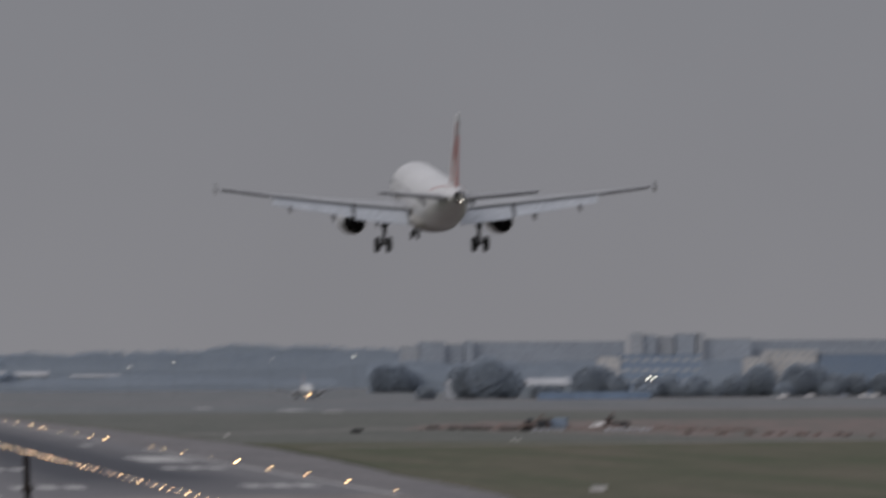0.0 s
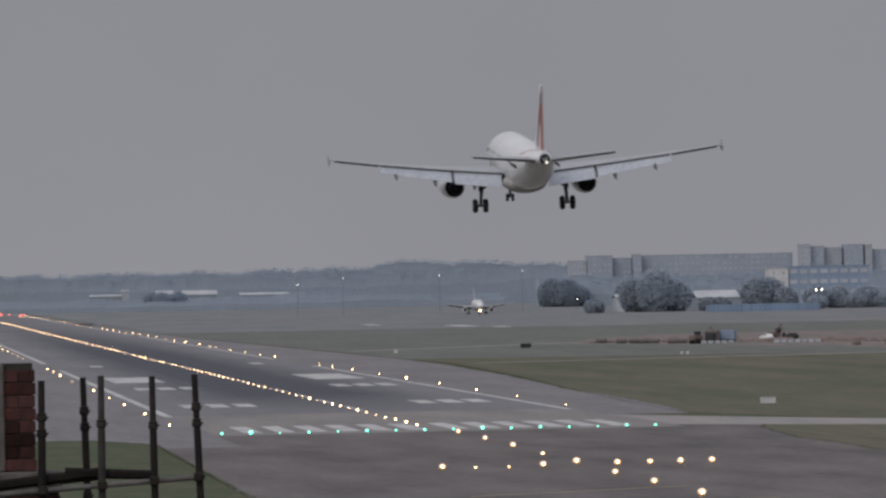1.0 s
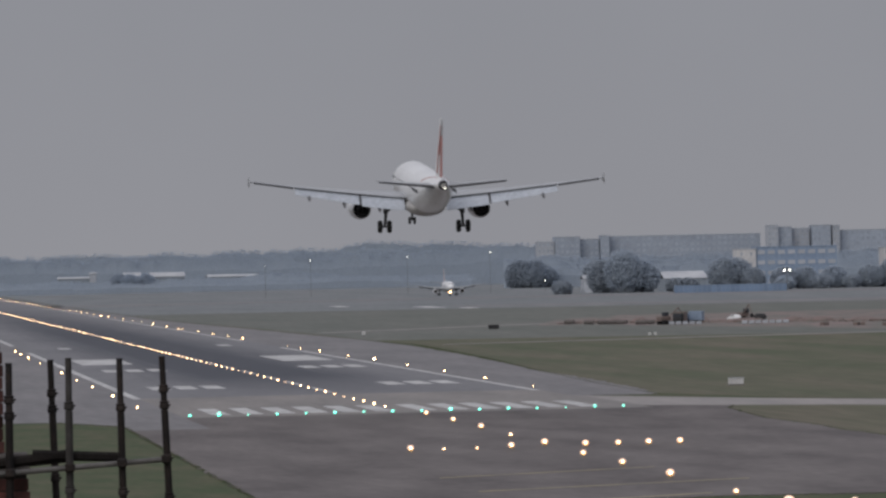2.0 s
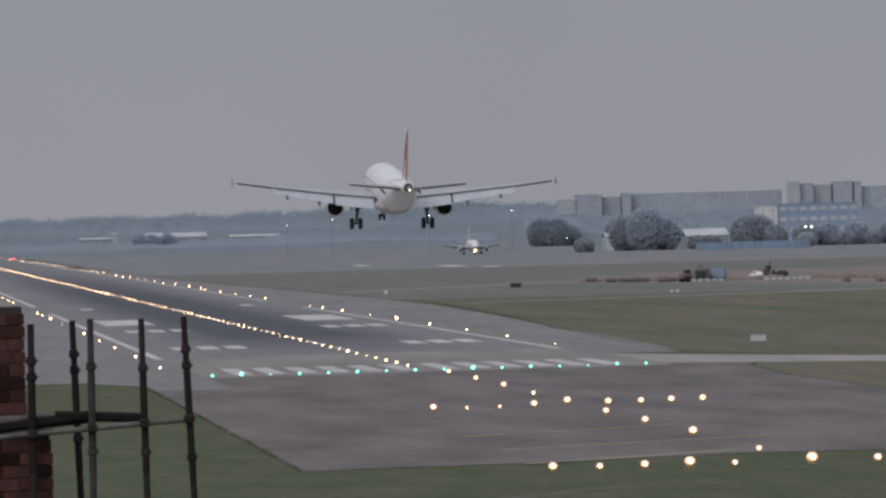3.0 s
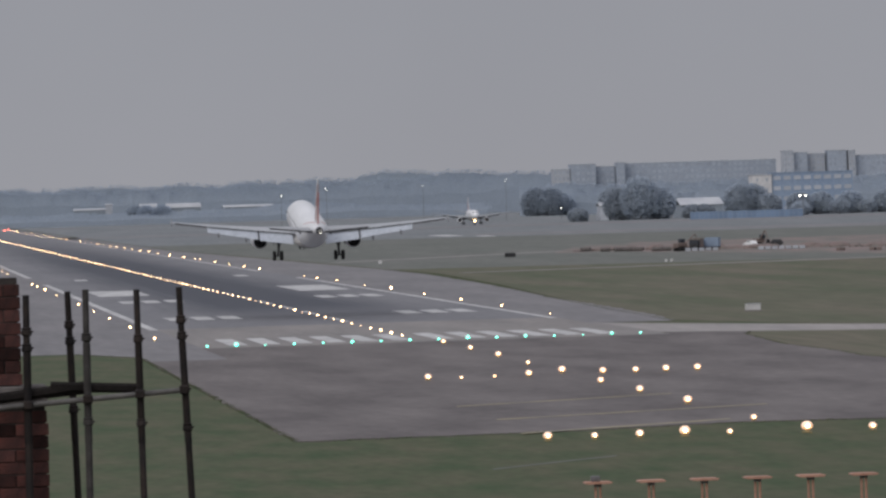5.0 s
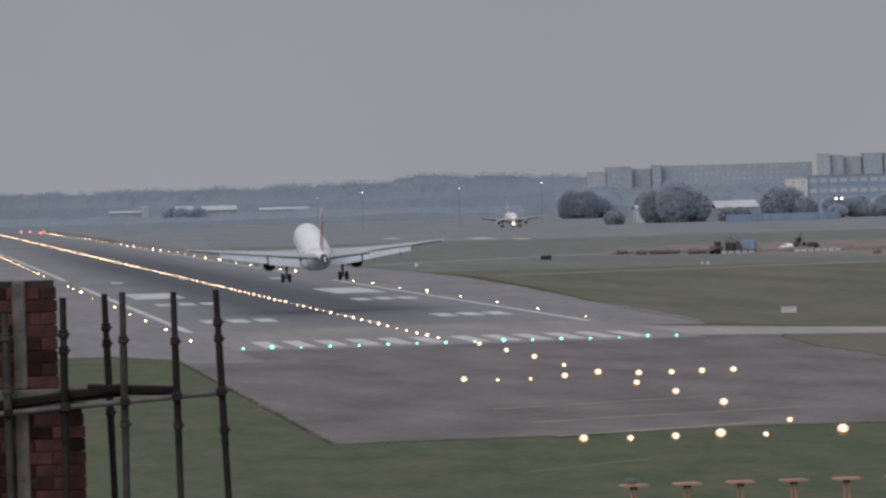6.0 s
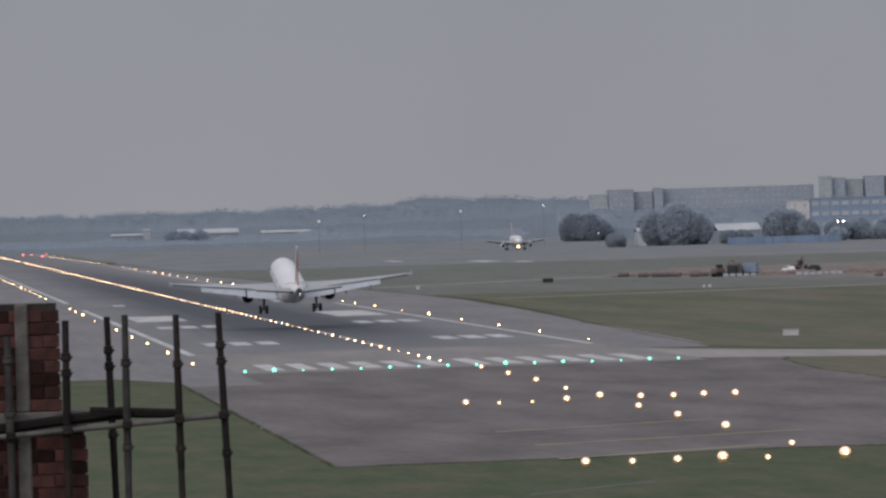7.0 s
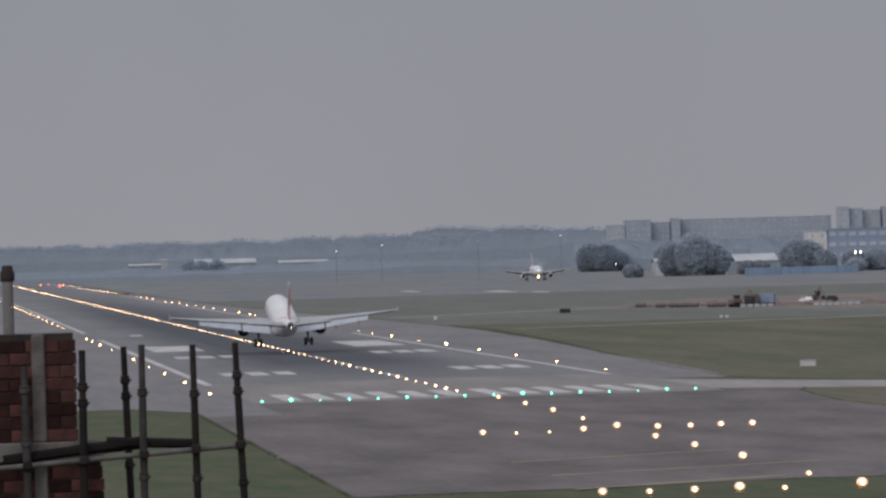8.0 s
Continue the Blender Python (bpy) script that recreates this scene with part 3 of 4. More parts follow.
def airliner(label):
    ob = thing("airliner", label, "aeroplane")
    # hull: stations behind the nose, with half-width, top and bottom
    prof = [(0.0, 0.12, 3.3, 3.05), (0.5, 0.75, 3.95, 2.55), (1.4, 1.25, 4.5, 2.15), (2.8, 1.65, 5.2, 1.9), (4.5, 1.9, 5.7, 1.77), (6.5, 1.98, 5.87, 1.73),
            (12, 1.98, 5.87, 1.73), (18, 1.98, 5.87, 1.73), (23.5, 1.98, 5.87, 1.73), (26, 1.92, 5.86, 1.95), (28.5, 1.75, 5.84, 2.45), (31, 1.45, 5.8, 3.1),
            (33.5, 1.05, 5.75, 3.85), (35.5, 0.7, 5.68, 4.45), (37, 0.4, 5.58, 4.92), (37.45, 0.28, 5.5, 5.02)]
    hull = part("fuselage", loft([ring(0, (t + b) / 2, w, (t - b) / 2, 17.7 - s) for s, w, t, b in prof]), WHITE, ob, "glossy white fuselage", True)
    part("belly_fairing", loft([ring(0, 2.25, w, h, y) for y, w, h in ((7.4, 0.6, 0.3), (6, 1.6, 0.75), (3, 1.95, 0.98), (-2, 1.95, 0.98), (-4.2, 1.6, 0.7), (-6, 0.6, 0.25))]), BELLY, ob, "", True)
    part("tail_exhaust", lathe([(0.46, -0.35), (0.42, 0.0), (0.38, 0.25), (0.3, 0.25), (0.28, 0.05)], pose(0, -19.7, 5.26, 90), n=16), DARK, hull, "dark exhaust at the tail tip", True)
    part("tail_light", lathe([(0.025, 0), (0.045, 0.04), (0.025, 0.08)], pose(0.12, -19.97, 5.0, 90), n=8), LAMP_COOL, hull, "small white tail light", True)
    for s in (-1, 1):
        w = part("wing", loft([aerofoil(s * x, le, te, wing_z(x), th) for x, le, te, th in
                               ((1.2, 6.0, -1.0, 0.14), (3.5, 4.8, -1.0, 0.13), (6.4, 3.3, -0.9, 0.12), (10, 1.45, -1.75, 0.115), (13.5, -0.35, -2.6, 0.11), (17.0, -2.1, -3.5, 0.1), (17.4, -2.45, -3.6, 0.08))]),
                 WING_GREY, ob, "light grey swept wing", True)
        part("inner_flap", flap(s * 2.05, s * 6.25, -0.95, -0.85, 2.0, 1.8, 34), FLAP_PAINT, w, "lowered pale flap")
        part("outer_flap", flap(s * 6.5, s * 12.9, -0.95, -2.4, 1.6, 1.05, 34), FLAP_PAINT, w, "lowered pale flap")
        # solid dark strip placed between the two flaps
        part("flap_gap", flap(s * 6.27, s * 6.48, -0.8, -0.8, 1.7, 1.6, 34), SLOT, w, "dark strip filling the gap between the flaps")
        # solid dark strips painted in for the slot's shadow
        for a, b, t0, t1 in ((2.05, 6.25, -0.9, -0.8), (6.5, 12.9, -0.9, -2.35)):
            part("flap_slot", loft([[(s * x, t + 0.1, wing_z(x) + edge_lift(x) - 0.01), (s * x, t - 0.16, wing_z(x) + edge_lift(x) - 0.005), (s * x, t - 0.16, wing_z(x) + edge_lift(x) + 0.02), (s * x, t + 0.1, wing_z(x) + edge_lift(x) + 0.03)] for x, t in ((a, t0), (b, t1))]), SLOT, w, "dark strip for the shade above the flap")
        # whole aileron coloured dark in place of its shaded edge and underside
        part("aileron", flap(s * 13.05, s * 16.95, -2.35, -3.4, 0.55, 0.38, 8), SLOT, w, "narrow aileron with its shade in the dark colour")
        for x, te, low in ((4.5, -0.9, 0.35), (8.0, -1.3, 0.3), (11.5, -2.1, 0.05)):
            z = wing_z(x)
            part("flap_fairing", loft([ring(s * x, z - dz, rx, rz, te + dy, 10) for dy, dz, rx, rz in
                                       ((1.9, 0.3, 0.05, 0.06), (1.0, 0.38, 0.15, 0.2), (0, 0.5 + low * 0.5, 0.18, 0.26), (-0.9, 0.72 + low, 0.14, 0.22), (-1.6, 0.9 + low, 0.04, 0.06))]), GEAR, w, "", True)
        # tip fence
        bm = bmesh.new()
        add_loft(bm, [[(s * 17.42, -2.7, wing_z(17) + 0.55), (s * 17.42, -3.5, wing_z(17) + 0.6), (s * 17.47, -3.5, wing_z(17) + 0.6), (s * 17.47, -2.7, wing_z(17) + 0.55)],
                      [(s * 17.38, -1.9, wing_z(17)), (s * 17.38, -3.7, wing_z(17)), (s * 17.48, -3.7, wing_z(17)), (s * 17.48, -1.9, wing_z(17))],
                      [(s * 17.42, -2.8, wing_z(17) - 0.35), (s * 17.42, -3.5, wing_z(17) - 0.4), (s * 17.47, -3.5, wing_z(17) - 0.4), (s * 17.47, -2.8, wing_z(17) - 0.35)]])
        part("wingtip_fence", bm, WING_GREY, w)
        # engine
        e = part("engine_cowl", lathe([(0.8, 5.0), (0.9, 5.25), (1.0, 4.9), (1.08, 3.9), (1.08, 2.6), (1.0, 1.2), (0.86, 0.35), (0.83, 0.35), (0.82, 1.6), (0.8, 4.8)],
                                      pose(s * 5.93, 2.2, 1.7, -90), n=32, caps=False), WHITE, ob, "white engine cowl", True)
        part("fan", lathe([(0.81, 3.6), (0.81, 3.75)], pose(s * 5.93, 2.2, 1.7, -90), n=24), DARK, e, "dark fan disc", True)
        # dark disc stands in for the shade inside the nozzle
        part("exhaust_wall", lathe([(0.825, 1.0), (0.825, 1.1)], pose(s * 5.93, 2.2, 1.7, -90), n=24), DARK, e, "black disc filling the exhaust opening")
        part("core_nozzle", lathe([(0.52, 1.05), (0.48, 0.3), (0.4, -0.3), (0.34, -0.3), (0.28, 0.2)], pose(s * 5.93, 2.2, 1.7, -90), n=24), DARK, e, "sooty metal core nozzle", True)
        part("exhaust_cone", lathe([(0.24, 0.1), (0.16, -0.4), (0.04, -0.75)], pose(s * 5.93, 2.2, 1.7, -90), n=16), DARK, e, "", True)
        part("pylon", loft([[(s * 5.93 - a, y, z) for a, y, z in ((0.16, 5.4, 2.62), (-0.16, 5.4, 2.62), (-0.16, 0.6, 2.35), (0.16, 0.6, 2.35))],
                            [(s * 5.93 - a, y, z) for a, y, z in ((0.14, 3.6, 3.35), (-0.14, 3.6, 3.35), (-0.14, -0.3, 3.2), (0.14, -0.3, 3.2))]]), WING_GREY, ob)
        # main gear
        g = part("main_gear_leg", tube((s * 3.6, 0, 3.4), (s * 3.88, 0, 0.62), 0.21, 0.13, n=12), LEG, ob, "dark grey landing gear leg", True)
        part("axle", tube((s * 3.88 - 0.6, 0, 0.62), (s * 3.88 + 0.6, 0, 0.62), 0.1), LEG, g, "", True)
        part("side_brace", tube((s * 3.75, 0, 2.0), (s * 2.3, 0.1, 3.2), 0.09), LEG, g, "", True)
        part("gear_door", box(s * 3.96 - 0.03, s * 3.96 + 0.03, -0.35, 0.35, 1.9, 3.25, bevel=0.02), LEG, g)
        for o in (-0.46, 0.46):
            part("wheel", lathe([(0.3, -0.2), (0.52, -0.21), (0.6, -0.13), (0.62, 0), (0.6, 0.13), (0.52, 0.21), (0.3, 0.2)], pose(s * 3.88 + o, 0, 0.62, 0, 90), n=24), TYRE, g, "black tyre", True)
            part("hub", lathe([(0.28, -0.215), (0.28, 0.215)], pose(s * 3.88 + o, 0, 0.62, 0, 90), n=14), GEAR, g)
        # tailplane
        st = part("tailplane", loft([aerofoil(s * x, le, te, z, 0.09) for x, le, te, z in ((0.5, -14.4, -18.2, 4.75), (3.2, -16.0, -18.7, 5.05), (6.0, -17.6, -19.2, 5.38), (6.25, -17.9, -19.25, 5.4))]), WING_GREY, ob, "slim grey tailplane", True)
        part("elevator", loft([[(s * x, te + 0.25, z + 0.06), (s * x, te - c, z + 0.015), (s * x, te - c, z - 0.035), (s * x, te + 0.25, z - 0.07)] for x, te, z, c in ((0.75, -18.2, 4.78, 0.9), (6.1, -19.15, 5.38, 0.5))]),
             DARK, st, "dark elevator")
    # fin and rudder
    def fin_ring(z, le, te, t):
        return [(0, le, z), (t, le - (le - te) * 0.3, z), (t * 0.8, le - (le - te) * 0.65, z), (0.03, te, z), (-0.03, te, z), (-t * 0.8, le - (le - te) * 0.65, z), (-t, le - (le - te) * 0.3, z)]
    f = part("fin", loft([fin_ring(5.3, -10.2, -17.2, 0.08), fin_ring(5.9, -11.8, -17.3, 0.15), fin_ring(8.6, -14.3, -17.9, 0.12), fin_ring(11.4, -16.9, -18.5, 0.075), fin_ring(11.56, -17.2, -18.5, 0.05)]),
             WHITE, ob, "white tail fin", True)
    for i, (z0, z1) in enumerate(((5.95, 7.4), (7.4, 9.9), (9.9, 11.5))):
        te = lambda z: -17.3 - (z - 5.9) * 0.213
        c = lambda z: 1.75 - (z - 5.9) * 0.14
        t = lambda z: 0.11 - (z - 5.9) * 0.009
        part("rudder", loft([[(t(z), te(z) + 0.03, z), (0.02, te(z) - c(z) * 0.75, z), (-0.02, te(z) - c(z) * 0.75, z), (-t(z), te(z) + 0.03, z)] for z in (z0 + 0.01, z1 - 0.01)]),
             RED if i < 2 else WING_GREY, f, "red painted rudder" if i < 2 else "grey rudder tip")
    for s in (-1, 1):
        bm = bmesh.new()
        for k in range(2):
            z0, z1 = ((6.1, 9.0), (8.0, 10.9))[k]
            y0 = -14.6 - 1.6 * k
            xs = 0.165 - 0.02 * k
            add_loft(bm, [[(s * xs, y0, z0), (s * xs, y0 - 0.9, z0), (s * (xs - 0.02), y0 - 0.9, z0), (s * (xs - 0.02), y0, z0)],
                          [(s * (xs - 0.035), y0 - 1.9, z1), (s * (xs - 0.035), y0 - 2.4, z1), (s * (xs - 0.055), y0 - 2.4, z1), (s * (xs - 0.055), y0 - 1.9, z1)]])
        part("fin_stripe", bm, RED, f, "red stripe on the fin")
        # sweeping stripe round the rear hull
        rings = []
        for i in range(9):
            u = i / 8
            a = radians(84 - 47 * u)
            y = -15.2 + 4.0 * u
            st_ = 17.7 - y
            j = max(k for k in range(len(prof) - 1) if prof[k][0] <= st_)
            v = (st_ - prof[j][0]) / (prof[j + 1][0] - prof[j][0])
            hw, tp, bt = [prof[j][q] * (1 - v) + prof[j + 1][q] * v for q in (1, 2, 3)]
            p = Vector((s * (hw + 0.02) * math.cos(a), y, (tp + bt) / 2 + ((tp - bt) / 2 + 0.02) * math.sin(a)))
            rings.append([(p.x, y - 0.22, p.z), (p.x, y + 0.22, p.z), (p.x * 0.97, y + 0.22, p.z - 0.03), (p.x * 0.97, y - 0.22, p.z - 0.03)])
        part("hull_stripe", loft(rings), RED, hull, "thin red stripe")
        for i in range(34):
            y = 12.5 - 0.78 * i
            part("cabin_window", CABIN, None, hull, m=pose(s * 1.887, y, 4.25))
    part("cockpit_glass", loft([[(-1.0, 15.9, 4.45), (1.0, 15.9, 4.45), (1.0, 15.85, 4.5), (-1.0, 15.85, 4.5)], [(-0.85, 15.35, 4.98), (0.85, 15.35, 4.98), (0.85, 15.3, 5.0), (-0.85, 15.3, 5.0)]]), GLASS, hull)
    for c in ob.children:
        if "gear" not in c.name:
            up = {"fuselage": 0.12, "fin": 0.12, "tailplane": 0.3}.get(c.name.split(".")[0], 0.0)
            c.matrix_basis = Matrix.Translation((0, 0, RAISE + up))
    ng = part("nose_gear_leg", tube((0, 12.5, 2.4), (0, 12.64, 0.38), 0.11, n=10), LEG, ob, "", True)
    for o in (-0.25, 0.25):
        part("wheel", lathe([(0.2, -0.1), (0.34, -0.11), (0.38, 0), (0.34, 0.11), (0.2, 0.1)], pose(o, 12.64, 0.38, 0, 90), n=18), TYRE, ng, "black tyre", True)
    return ob


bm_ = bmesh.new()
bmesh.ops.create_uvsphere(bm_, u_segments=8, v_segments=6, radius=1, matrix=Matrix.Diagonal((0.05, 0.12, 0.17, 1)))
CABIN = mesh_of(bm_, "cabin_window", GLASS)


# ---- trees ----
def leaf_cloud(rng, blobs, count, size):
    """Small leaf faces scattered over the outsides of uneven lumps."""
    vs, fs = [], []
    tot = sum(b[3] * b[3] for b in blobs)
    for cx, cy, cz, r, flat in blobs:
        for _ in range(max(6, int(count * r * r / tot))):
            d = rng.normal(size=3)
            d /= np.linalg.norm(d)
            k = r * (0.84 + 0.26 * rng.random())
            p = np.array((cx, cy, cz)) + d * k * np.array((1, 1, flat))
            nrm = d * 0.5 + rng.normal(size=3) * 0.5 + np.array((0, 0, 0.5))
            a = np.cross(nrm, rng.normal(size=3))
            a = a / np.linalg.norm(a)
            b = np.cross(nrm, a)
            b = b / np.linalg.norm(b) * size * (0.5 + rng.random())
            a = a * size * (0.5 + rng.random())
            i = len(vs)
            vs += [tuple(p - a), tuple(p + b), tuple(p + a), tuple(p - b * 0.7)]
            fs.append((i, i + 1, i + 2, i + 3))
    return vs, fs


def tree(seed, h, spread_, leaves=None):
    """A tapered trunk with limbs and a crown of many small leaf clumps."""
    rng = np.random.default_rng(seed)
    ob = thing("tree", "broad tree beyond the airfield, its leaves paled for haze", "tree")
    bm = bmesh.new()
    add_tube(bm, (0, 0, -0.1), (0.2, 0, h * 0.35), 0.4, 0.28, n=8)
    blobs = []
    for i in range(34):
        a = 2.4 * i + 0.8 * rng.random()
        v = rng.random()
        rr = spread_ * (0.62 + 0.17 * rng.random()) * math.sqrt(max(0.1, 1 - v * v))
        z = h * (0.14 + 0.7 * v)
        blobs.append((rr * math.cos(a), rr * math.sin(a), z, spread_ * (0.16 + 0.14 * rng.random()), 0.85))
        if i % 4 == 0:
            add_tube(bm, (0.2, 0, h * 0.3), (rr * math.cos(a), rr * math.sin(a), z), 0.16, 0.05, n=5)
    blobs.append((0, 0, h * 0.46, spread_ * 0.95, 0.5 * h / (spread_ * 0.95)))
    part("trunk", bm, BARK, ob)
    vs, fs = leaf_cloud(rng, blobs, 11000, 0.42)
    for cx, cy, cz, r, flat in blobs:
        core = bmesh.new()
        bmesh.ops.create_icosphere(core, subdivisions=2, radius=r * 0.82)
        base = len(vs)
        core.verts.ensure_lookup_table()
        for v in core.verts:
            q = v.co * (1 + 0.28 * noise.noise(v.co * 0.55 + Vector((cx, cy, cz))) + 0.12 * noise.noise(v.co * 1.7))
            vs.append((q.x + cx, q.y + cy, q.z * flat + cz))
        fs += [tuple(base + v.index for v in f.verts) for f in core.faces]
        core.free()
    me = bpy.data.meshes.new("crown")
    me.from_pydata(vs, [], fs)
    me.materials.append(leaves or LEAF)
    part("crown", me, None, ob, "dense uneven leafy crown")
    return ob


def build_trees():
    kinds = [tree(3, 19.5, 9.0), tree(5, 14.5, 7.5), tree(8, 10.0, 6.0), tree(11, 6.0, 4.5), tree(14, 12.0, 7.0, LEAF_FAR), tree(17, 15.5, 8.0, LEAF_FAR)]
    plan = [(0, 283, 2252), (1, 275, 2262), (1, 292, 2258), (1, 333, 2255), (1, 327, 2250), (2, 339, 2248), (3, 254, 2238), (3, 305, 2246), (3, 311, 2250),
            (2, 356, 2270), (2, 366, 2275), (3, 352, 2240), (3, 372, 2262), (2, 380, 2280), (3, 387, 2275), (2, 396, 2280), (2, 404, 2285), (1, 410, 2290), (1, 423, 2270),
            (1, 431, 2275), (2, 440, 2272), (2, 450, 2276), (2, 462, 2272), (1, 474, 2280), (2, 486, 2276), (3, 416, 2262), (3, 436, 2262),
            (1, 301, 2520), (4, 112, 3485), (4, 118, 3480), (4, 128, 3486), (5, 316, 2960), (5, 308, 2965), (4, 324, 2980)]
    used = set()
    for k, x, y in plan:
        m = pose(x, y, -0.06, 0, 0, (x * 37) % 360)
        if k in used:
            copy_thing(kinds[k], m)
        else:
            kinds[k].matrix_basis = m
            used.add(k)


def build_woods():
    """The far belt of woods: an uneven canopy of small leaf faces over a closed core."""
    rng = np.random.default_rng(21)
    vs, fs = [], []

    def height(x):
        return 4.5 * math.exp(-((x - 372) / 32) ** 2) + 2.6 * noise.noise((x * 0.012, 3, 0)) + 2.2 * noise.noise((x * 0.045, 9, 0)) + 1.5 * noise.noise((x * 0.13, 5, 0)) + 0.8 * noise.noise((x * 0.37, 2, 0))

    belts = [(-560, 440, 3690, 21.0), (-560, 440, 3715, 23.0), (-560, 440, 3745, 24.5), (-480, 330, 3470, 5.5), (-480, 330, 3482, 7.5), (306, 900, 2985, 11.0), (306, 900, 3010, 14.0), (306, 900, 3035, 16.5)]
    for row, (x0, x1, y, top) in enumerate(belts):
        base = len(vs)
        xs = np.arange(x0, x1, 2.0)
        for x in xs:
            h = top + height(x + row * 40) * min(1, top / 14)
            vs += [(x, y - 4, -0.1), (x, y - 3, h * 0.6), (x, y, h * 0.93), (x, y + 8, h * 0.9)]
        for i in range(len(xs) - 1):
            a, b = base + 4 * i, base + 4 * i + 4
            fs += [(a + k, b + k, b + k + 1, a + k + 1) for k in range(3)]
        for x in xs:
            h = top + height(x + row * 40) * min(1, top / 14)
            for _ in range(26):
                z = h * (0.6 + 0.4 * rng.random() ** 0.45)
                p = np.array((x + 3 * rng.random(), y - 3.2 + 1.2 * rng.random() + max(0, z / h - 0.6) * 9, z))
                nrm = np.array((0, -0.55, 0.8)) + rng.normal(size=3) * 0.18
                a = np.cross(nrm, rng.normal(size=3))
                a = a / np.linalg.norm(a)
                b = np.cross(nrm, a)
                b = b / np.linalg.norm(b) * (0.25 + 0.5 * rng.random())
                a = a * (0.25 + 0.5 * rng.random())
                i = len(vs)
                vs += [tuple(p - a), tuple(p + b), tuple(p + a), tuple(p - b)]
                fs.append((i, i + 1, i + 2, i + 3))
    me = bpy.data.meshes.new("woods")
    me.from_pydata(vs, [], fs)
    # the woods' haze lies in this leaf colour
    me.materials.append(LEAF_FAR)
    tagged(new("backdrop_woods", me), "belt of distant woods, greyed in colour for haze", "woods", "", "stuff")


# ---- far buildings ----
def block(label, x0, x1, y, depth, h, wall, roof=HAZY_WALL, floors=0, bays=0, name="apartment_block", pane=WINDOW_DULL, parapet=0.5, win=(0.55, 0.5), cat="building"):
    """A building with storeys: walls, a roof slab with parapet, and windows set into the front."""
    ob = thing(name, label, cat, pose(x0, y, -0.06))
    w = x1 - x0
    part("wall", box(0, w, 0, depth, 0, h), wall, ob)
    part("roof", box(-0.25, w + 0.25, -0.25, depth + 0.25, h, h + parapet, bevel=0.05), roof, ob)
    if floors:
        fh, bw = h / floors, w / bays
        me = mesh_of(box(-bw * win[0] / 2, bw * win[0] / 2, -0.06, 0.1, -fh * win[1] / 2, fh * win[1] / 2), "window", pane)
        sill = mesh_of(box(-bw * win[0] / 2 - 0.1, bw * win[0] / 2 + 0.1, -0.18, 0.0, -fh * win[1] / 2 - 0.12, -fh * win[1] / 2), "sill", wall)
        for i in range(floors):
            for j in range(bays):
                wd = part("window", me, None, ob, m=pose(bw * (j + 0.5), 0, fh * (i + 0.55)))
                part("sill", sill, None, wd)
    return ob


def shed(label, x0, x1, y, depth, h, rise, wall=PALE_WALL):
    """A long shed with a pitched sheet roof."""
    ob = thing("shed", label, "shed", pose(x0, y, -0.06))
    w = x1 - x0
    part("wall", box(0, w, 0, depth, 0, h), wall, ob)
    bm = bmesh.new()
    add_loft(bm, [[(x, -0.5, h), (x, depth / 2, h + rise), (x, depth + 0.5, h), (x, depth + 0.5, h + 0.15), (x, depth / 2, h + rise + 0.2), (x, -0.5, h + 0.15)] for x in (-0.4, w + 0.4)])
    part("roof", bm, ROOF, ob, "pale pitched sheet roof")
    return ob


